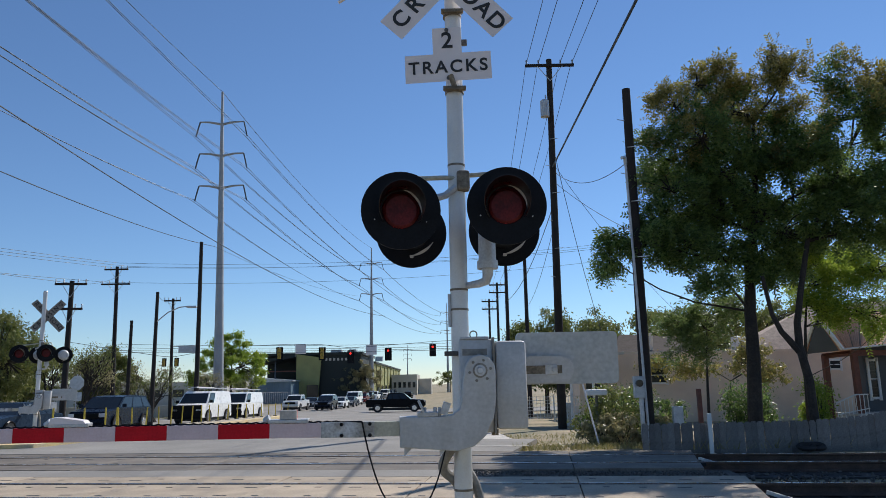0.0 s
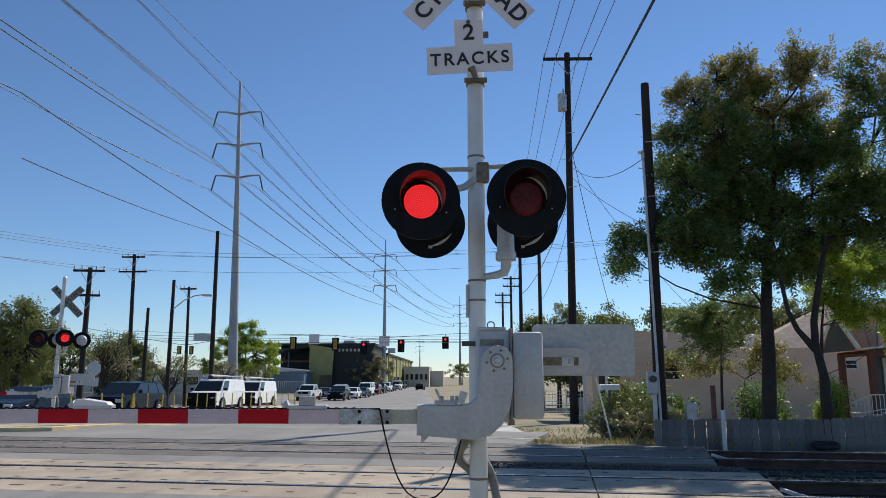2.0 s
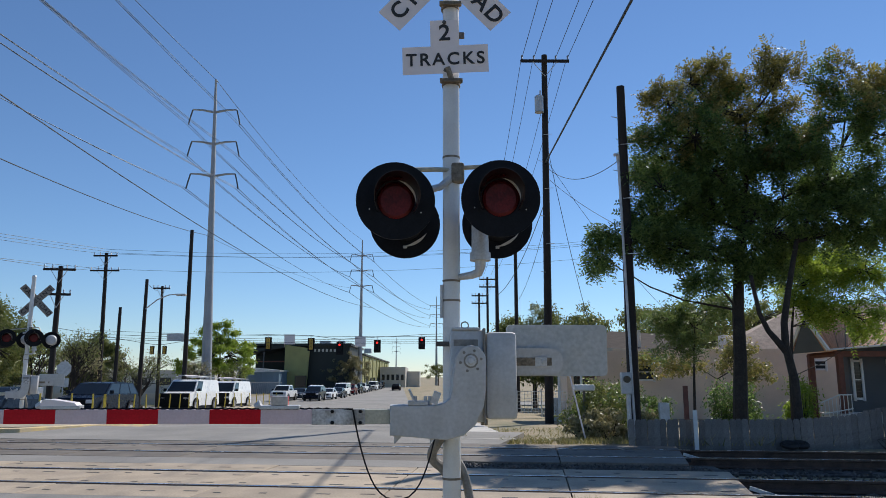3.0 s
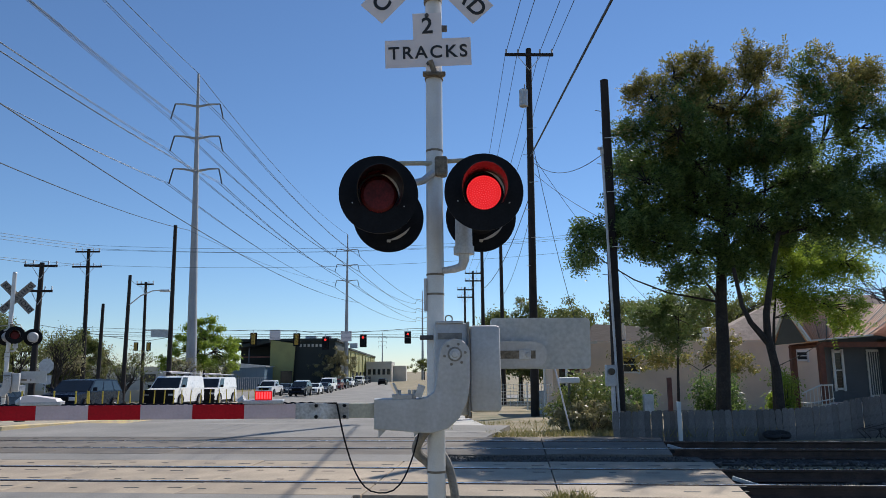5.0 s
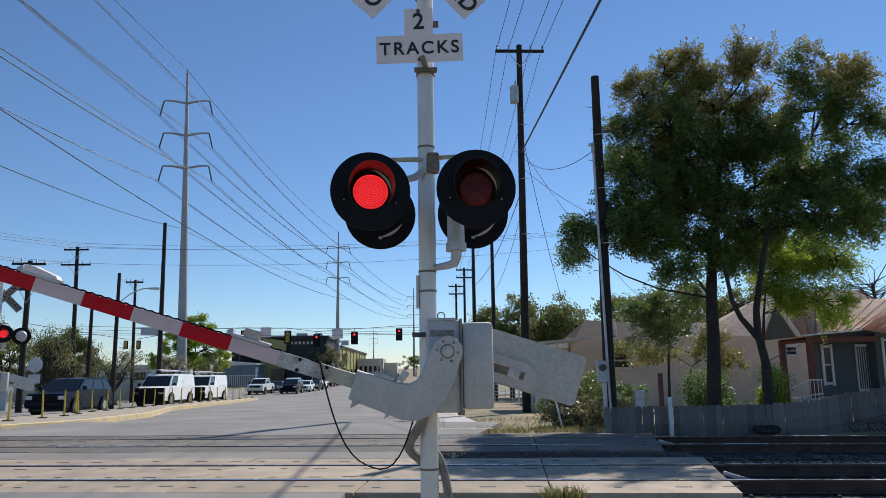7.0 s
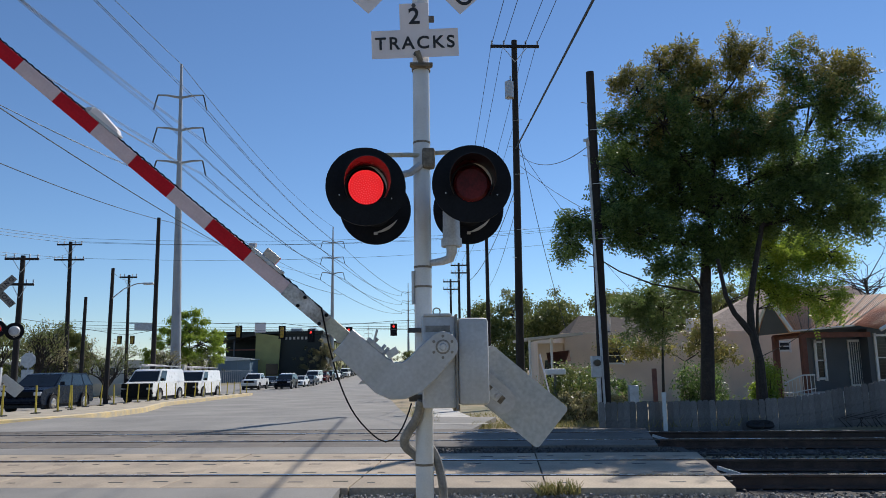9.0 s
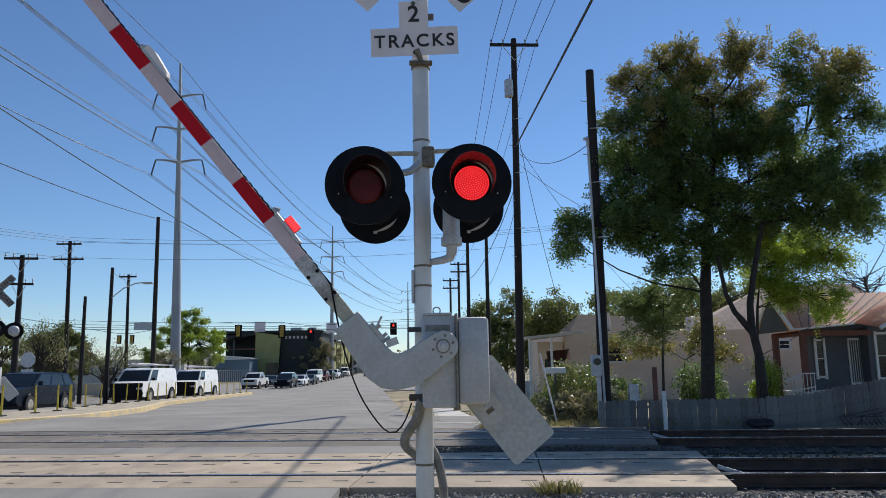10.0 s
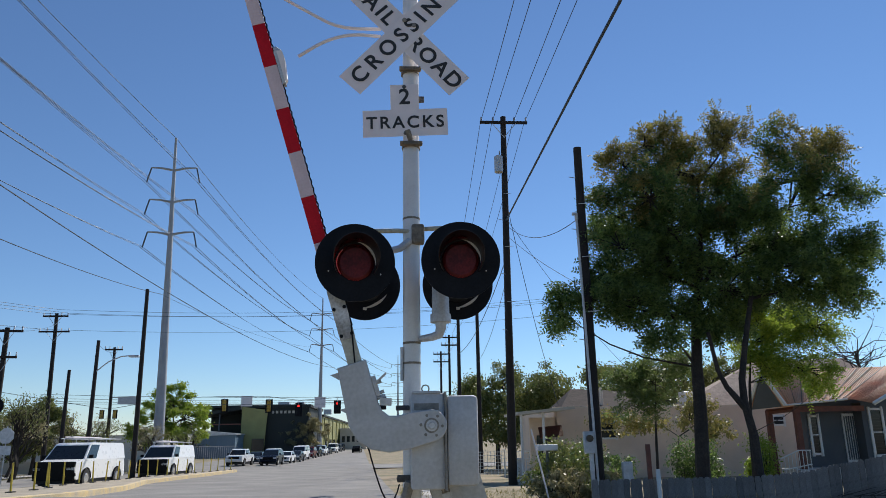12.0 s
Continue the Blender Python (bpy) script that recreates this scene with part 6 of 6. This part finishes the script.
def vehicle(name, m, paint, label, L, W, H, side, cabin, wheels, r=0.35, category="car", taper=0.14, lights=(0.7, 0.85), rack=False, group="vehicles"):
    """Front towards -y. side and cabin: outlines in y and z; the cabin narrows to the roof."""
    v = thing(name, m, label, category, group)
    hw = W / 2
    body = Shape()
    n = len(side)
    zs = [z for _, z in side]
    for k, inset in enumerate((0.0, 0.06, 0.06, 0.0)):
        x = (-hw, -hw + 0.0, hw, hw)[k]
        sx = (-1, -1, 1, 1)[k]
        for y, z in side:
            zz = (z - min(zs)) / (max(zs) - min(zs))
            pinch = 0.05 * zz ** 2 + 0.06 * (abs(y) / (L / 2)) ** 4
            if k in (0, 3):
                body.v.append((sx * (hw - pinch), y, z))
            else:
                body.v.append((sx * (hw - pinch - 0.05), y * 0.995, z + 0.02 * (zz > 0.6)))
    for a, b in ((0, 1), (1, 2), (2, 3)):
        for i in range(n):
            j = (i + 1) % n
            body.f.append((a * n + i, a * n + j, b * n + j, b * n + i))
    body.f += [tuple(range(n)), tuple(reversed(range(3 * n, 4 * n)))]
    part("body", body, paint, v, smooth=True)
    # cabin
    cz = [z for _, z in cabin]
    z0, z1 = min(cz), max(cz)
    half = lambda z: hw - 0.07 - taper * (z - z0) / (z1 - z0)
    k = len(cabin)
    cab = Shape()
    cab.v = [(-half(z), y, z) for y, z in cabin] + [(half(z), y, z) for y, z in cabin]
    cab.f = [tuple(range(k)), tuple(reversed(range(k, 2 * k)))] + [(i, k + i, k + (i + 1) % k, (i + 1) % k) for i in range(k)]
    part("cabin", cab, paint, v)
    # windscreen: between the first two points of the outline; side glass inside it
    (ya, za), (yb, zb) = cabin[0], cabin[1]
    d = Vector((0, -(zb - za), (yb - ya))).normalized() * -1
    nrm = Vector((0, -(zb - za), yb - ya)).normalized()
    p = []
    for f, sx in ((0.06, -1), (0.06, 1), (0.93, 1), (0.93, -1)):
        y, z = ya + (yb - ya) * f, za + (zb - za) * f
        p.append(Vector((sx * (half(z) - 0.06), y, z)) + nrm * 0.012)
    part("windscreen", Shape().add(p, [(0, 1, 2, 3)]), GLASS, v, "dark windscreen")
    ys2 = [q[0] for q in cabin]
    def edge(z, first):
        cand = []
        for i in range(k):
            (y1, q1), (y2, q2) = cabin[i], cabin[(i + 1) % k]
            if abs(q2 - q1) > 1e-6 and min(q1, q2) <= z <= max(q1, q2):
                cand.append(y1 + (y2 - y1) * (z - q1) / (q2 - q1))
        return min(cand) if first else max(cand)
    zl, zh = z0 + (z1 - z0) * 0.12, z0 + (z1 - z0) * 0.86
    a0, a1, b0, b1 = edge(zl, True) + 0.14, edge(zh, True) + 0.12, edge(zl, False) - 0.16, edge(zh, False) - 0.14
    cuts = (0, 0.36, 0.40, 0.74, 0.78, 1.0) if not rack else (0, 0.24)
    for sx in (-1, 1):
        for i in range(0, len(cuts) - 1, 2):
            f0, f1 = cuts[i], cuts[i + 1]
            pts = [(sx * (half(zl) + 0.008), a0 + (b0 - a0) * f0, zl), (sx * (half(zl) + 0.008), a0 + (b0 - a0) * f1, zl), (sx * (half(zh) + 0.008), a1 + (b1 - a1) * f1, zh), (sx * (half(zh) + 0.008), a1 + (b1 - a1) * f0, zh)]
            part("side_window", Shape().add(pts, [(0, 1, 2, 3)] if sx > 0 else [(3, 2, 1, 0)]), GLASS, v, "dark side window")
        mr = Shape().box((sx * (hw + 0.09), a0 + 0.1, zl + 0.08), (0.2, 0.1, 0.17), bevel=0.03)
        part("mirror", mr, BLACK_PAINT if paint is WHITE_PAINT else paint, v, "door mirror")
    yf = -L / 2
    for sx in (-1, 1):
        part("headlight", Shape().box((sx * (hw - 0.27), yf + (0.0 if rack else 0.06), lights[0]), (0.36, 0.14, 0.17), bevel=0.03), HEADLIGHT, v, "clear headlight")
    part("grille", Shape().box((0, yf + 0.03, lights[0] - (0.1 if rack else 0.02)), (W - (0.2 if rack else 0.8), 0.2 if rack else 0.16, 0.82 if rack else 0.24), bevel=0.02), BLACK_PAINT, v, "dark grille")
    part("bumper", Shape().box((0, yf + 0.05, lights[0] - 0.27), (W - 0.12, 0.2, 0.2), bevel=0.05), BLACK_PAINT if rack else paint, v)
    part("underside", Shape().box((0, 0, 0.3), (W - 0.25, L - 0.5, 0.2)), RUBBER, v)
    for y in wheels:
        for sx in (-1, 1):
            wheel(v, sx * (hw + 0.01), y, r, 0.22)
            arch = Shape()
            arch.tube([(sx * (hw - 0.01), y + (r + 0.05) * math.cos(a), r + (r + 0.05) * math.sin(a)) for a in np.linspace(0, math.pi, 10)], 0.04, 5)
            part("wheel_arch", arch, BLACK_PAINT, v)
    if rack:
        for y in (-0.6, 0.7, 2.0):
            s = Shape().rod((-0.75, y, H + 0.16), (0.75, y, H + 0.16), 0.025, n=6)
            for sx in (-1, 1):
                s.rod((sx * 0.75, y, H - 0.05), (sx * 0.75, y, H + 0.16), 0.022, n=6)
            part("rack_bar", s, GALV, v, "roof rack bar")
        for sx in (-1, 1):
            part("rack_rail", Shape().rod((sx * 0.75, -0.9, H + 0.16), (sx * 0.75, 2.4, H + 0.16), 0.025, n=6), GALV, v, "roof rack rail")
        lad = Shape()
        for x in (-0.5, -0.15):
            lad.box((x, 0.6, H + 0.23), (0.06, 3.2, 0.07))
        for q in range(9):
            lad.box((-0.32, -0.8 + 0.35 * q, H + 0.23), (0.35, 0.04, 0.04))
        part("ladder", lad, SIGN, v, "pale ladder on the rack")
    return v


SEDAN = dict(L=4.7, W=1.82, H=1.45, side=[(-2.32, 0.35), (-2.34, 0.62), (-2.2, 0.76), (-1.0, 0.92), (1.6, 0.98), (2.3, 0.95), (2.35, 0.6), (2.3, 0.32), (-2.2, 0.28)], cabin=[(-1.05, 0.9), (-0.2, 1.4), (0.4, 1.45), (1.0, 1.42), (1.85, 0.96)], wheels=(-1.4, 1.38), r=0.33, lights=(0.66, 0))
SUV = dict(L=4.95, W=1.98, H=1.78, side=[(-2.42, 0.4), (-2.47, 0.78), (-2.3, 0.98), (-1.25, 1.12), (2.3, 1.14), (2.45, 1.0), (2.45, 0.45), (2.3, 0.36), (-2.3, 0.34)], cabin=[(-1.35, 1.1), (-0.55, 1.68), (0.3, 1.76), (1.9, 1.72), (2.38, 1.14)], wheels=(-1.5, 1.42), r=0.38, lights=(0.82, 0), category="car")
VAN = dict(L=5.6, W=2.02, H=2.08, side=[(-2.75, 0.42), (-2.8, 0.85), (-2.7, 1.1), (-1.95, 1.25), (2.75, 1.3), (2.8, 1.0), (2.8, 0.5), (2.7, 0.4), (-2.6, 0.38)], cabin=[(-2.0, 1.2), (-1.2, 1.95), (-0.9, 2.04), (2.6, 2.06), (2.78, 1.95), (2.8, 1.28)], wheels=(-1.75, 1.75), r=0.41, lights=(0.86, 0), category="van", rack=True)
PICKUP = dict(L=5.8, W=1.98, H=1.88, side=[(-2.85, 0.5), (-2.9, 0.9), (-2.75, 1.12), (-1.5, 1.2), (2.85, 1.22), (2.9, 0.95), (2.9, 0.6), (2.8, 0.5), (-2.7, 0.45)], cabin=[(-1.55, 1.18), (-0.8, 1.8), (-0.4, 1.87), (0.7, 1.87), (0.95, 1.2)], wheels=(-1.85, 1.75), r=0.41, lights=(0.95, 0), category="pickup truck")


def road_pose(x, y, yaw=0.0):
    slope = math.degrees(math.atan2(level(y + 1.5) - level(y - 1.5), 3.0))
    return pose(x, y, level(y) + 0.012, slope, 0, yaw)


van_a = vehicle("van", road_pose(-16.1, 48.6, -2), WHITE_PAINT, "white cargo van with a roof rack and ladder", **VAN)
van_b = vehicle("van", road_pose(-15.75, 56.2, -2), WHITE_PAINT, "white cargo van with a roof rack, waiting behind another", **VAN)
suv = vehicle("suv", road_pose(-16.8, 36.9, -2), NAVY_PAINT, "dark navy sport utility vehicle", **SUV)
sedan_a = vehicle("sedan", road_pose(-17.9, 29.3, -2), BLUE_PAINT, "dark blue sedan waiting at the crossing", **SEDAN)
sedan_b = vehicle("sedan", road_pose(-18.3, 22.8, -2), BLUE_PAINT, "dark blue sedan first in the queue", **SEDAN)
truck = vehicle("pickup_truck", road_pose(-5, 73, 90), BLACK_PAINT, "black pickup truck on the cross street", **PICKUP)
for kind, name, x, y, paint, lab in (
        (PICKUP, "pickup_truck", -18.0, 88, WHITE_PAINT, "white pickup truck in the queue"), (SEDAN, "sedan", -17.6, 96, SLATE_PAINT, "dark grey sedan in the queue"),
        (SUV, "suv", -14.4, 88.5, NAVY_PAINT, "dark navy sport utility vehicle in the queue"), (SUV, "suv", -17.2, 106, WHITE_PAINT, "white sport utility vehicle in the queue"),
        (SEDAN, "sedan", -13.9, 96, WHITE_PAINT, "white sedan in the queue"), (SEDAN, "sedan", -13.6, 103, SLATE_PAINT, "slate grey sedan in the queue"),
        (dict(VAN, rack=False), "van", -14.2, 113, WHITE_PAINT, "white passenger van in the queue"), (SUV, "suv", -14.1, 123, MAROON_PAINT, "maroon sport utility vehicle in the queue"),
        (SUV, "suv", -14.1, 132, BLACK_PAINT, "black sport utility vehicle in the queue"), (PICKUP, "pickup_truck", -14.0, 142, WHITE_PAINT, "white pickup truck far down the queue"),
        (SEDAN, "sedan", -14.0, 152, SLATE_PAINT, "grey sedan far down the queue"), (dict(VAN, rack=False), "van", -13.8, 165, WHITE_PAINT, "white van far down the queue"),
        (SUV, "suv", -14.0, 180, SLATE_PAINT, "grey sport utility vehicle far down the queue"), (SUV, "suv", -14.3, 195, BLACK_PAINT, "black sport utility vehicle far down the queue"),
        (SEDAN, "sedan", -8.5, 165, BLACK_PAINT, "dark sedan driving away down the road")):
    vehicle(name, road_pose(x, y, -2.5 if x < -10 else 177), paint, lab, **kind)

build_panels()
build_stones()


# ---- what moves ----
LEFT_ON = ((0.65, 1.23), (1.85, 2.43), (3.28, 3.66), (4.28, 4.74), (5.38, 5.91), (6.64, 7.12), (7.78, 8.3), (8.95, 9.56), (10.18, 10.72), (11.38, 11.9))
RIGHT_ON = ((0.08, 0.61), (1.27, 1.8), (2.42, 2.86), (3.72, 4.22), (4.92, 5.33), (5.95, 6.57), (7.18, 7.72), (8.34, 8.74), (9.68, 10.12), (10.77, 11.32))


def flash(ob, spans, base):
    """Turns a lamp insert: its lit side faces out while the lamp is on."""
    rows, turn = [(0.0, 180)], 180
    for on, off in spans:
        for t in (on, off):
            rows += [(t - 0.05, turn), (t - 0.0167, turn + 60), (t + 0.0167, turn + 120), (t + 0.05, turn + 180)]
            turn += 180
    rows.append((12.0, turn))
    walk(ob, [(t, base @ pose(0, 0, 0, 0, 0, a)) for t, a in rows if t > 0 or a == 180])


def arm_angle(t):
    return float(np.interp(t, (0, 5.5, 6, 6.5, 7, 9, 9.5, 10, 10.5, 11, 11.5, 12), (0, 0.2, 5.8, 11.5, 17.5, 40.2, 45.7, 51.4, 57.1, 62.3, 67.8, 73.4)))


def chain(a, b, length, n):
    """Points of a hanging cable between a and b."""
    a, b = Vector(a), Vector(b)
    def curve(sag):
        return [a.lerp(b, k / 60) - Vector((0, 0, sag * (1 - abs(2 * k / 60 - 1) ** 2.7))) for k in range(61)]
    lo, hi = 0.0, 2.0
    for _ in range(40):
        mid = (lo + hi) / 2
        pts = curve(mid)
        if sum((pts[i + 1] - pts[i]).length for i in range(60)) < length:
            lo = mid
        else:
            hi = mid
    pts = curve(lo)
    run = [0.0]
    for i in range(60):
        run.append(run[-1] + (pts[i + 1] - pts[i]).length)
    out = []
    for k in range(n + 1):
        s = run[-1] * k / n
        i = min(59, max(j for j in range(61) if run[j] <= s + 1e-9))
        out.append(pts[i].lerp(pts[i + 1], (s - run[i]) / max(1e-9, run[i + 1] - run[i])))
    return out


LEAN = pose(0, 0, 0, 3.0, 0, 0)
ARM_TIMES = (0, 5.4, 5.6, 6, 6.5, 7, 7.7, 8.4, 9, 9.5, 10, 10.5, 11, 11.5, 12)
LINKS, CABLE = 24, 1.45
cable = thing("hanging_cable", Matrix(), "thin black cable hanging from the gate arm", "cable")
link = Shape().rod((0, 0, -0.003), (0, 0, CABLE / LINKS + 0.003), 0.0055, n=6).mesh("cable_link", BLACK)
links = [part("cable_link", link, BLACK, cable) for _ in range(LINKS)]


def motions():
    for ob, spans in ((lamps[0], LEFT_ON), (lamps[1], RIGHT_ON), (lamps_far[0], RIGHT_ON), (lamps_far[1], LEFT_ON)):
        flash(ob, spans, pose(0, 0.005, -0.005))
    for group in (arm_lamps, arm_lamps_far):
        for i, (ob, x) in enumerate(group):
            if i == 0:
                flash(ob, RIGHT_ON, pose(x, -0.01, -0.272))
    walk(gate_arm, [(t, LEAN @ pose(0, 0, 0, 0, arm_angle(t), 0)) for t in ARM_TIMES])
    walk(gate_arm_far, [(t, pose(0, 0, 0, 0, arm_angle(t), 0)) for t in ARM_TIMES])
    shapes = []
    for t in ARM_TIMES:
        end = Matrix.Translation(PIVOT) @ LEAN @ pose(0, 0, 0, 0, arm_angle(t), 0) @ Vector((-0.80, -0.04, -0.33))
        shapes.append((t, chain(end, (0.02, 5.32, 1.22), CABLE, LINKS)))
    for k, ob in enumerate(links):
        walk(ob, [(t, Matrix.Translation(p[k]) @ (p[k + 1] - p[k]).to_track_quat("Z", "Y").to_matrix().to_4x4()) for t, p in shapes])
    walk(van_a, [(t, road_pose(x, y, -2)) for t, x, y in ((0, -16.1, 48.6), (7, -16.1, 48.6), (8, -16.1, 48.2), (9, -16.05, 47.4), (9.5, -15.95, 46.4), (10, -15.85, 45.2), (10.5, -15.7, 43.6), (11, -15.55, 41.8), (11.5, -15.45, 39.9), (12, -15.4, 37.9))])
    walk(van_b, [(t, road_pose(x, y, -2)) for t, x, y in ((0, -15.75, 56.2), (8, -15.75, 56.2), (9.5, -15.7, 55.4), (10, -15.65, 54.8), (10.5, -15.6, 54.0), (11, -15.5, 53.1), (11.5, -15.35, 52.0), (12, -15.15, 50.8))])
    walk(suv, [(t, road_pose(-16.8, y + 0.3, -2)) for t, y in ((0, 36.6), (7, 36.6), (8, 36.0), (9, 35.0), (9.5, 34.2), (10, 33.0), (10.5, 31.4), (11, 29.2), (11.5, 26.6), (12, 23.8))])
    walk(sedan_a, [(t, road_pose(-17.4, y, -2)) for t, y in ((0, 29.3), (5.8, 29.3), (6.5, 28.7), (7, 27.7), (8, 24.2), (9, 18.8), (10, 12), (11, 4), (12, -5))])
    walk(sedan_b, [(t, road_pose(-18.3, y, -2)) for t, y in ((0, 22.8), (5, 22.8), (6, 21.2), (7, 17), (8, 10.5), (9, 3), (10, -5), (12, -24))])
    walk(truck, [(t, pose(x, 73, level(73) + 0.018, 0, 0, 90)) for t, x in ((0, -5.0), (0.5, -0.6), (1, 4.0), (1.5, 8.8), (2, 13.8), (3, 24), (5, 45), (8, 80), (12, 125))])


motions()
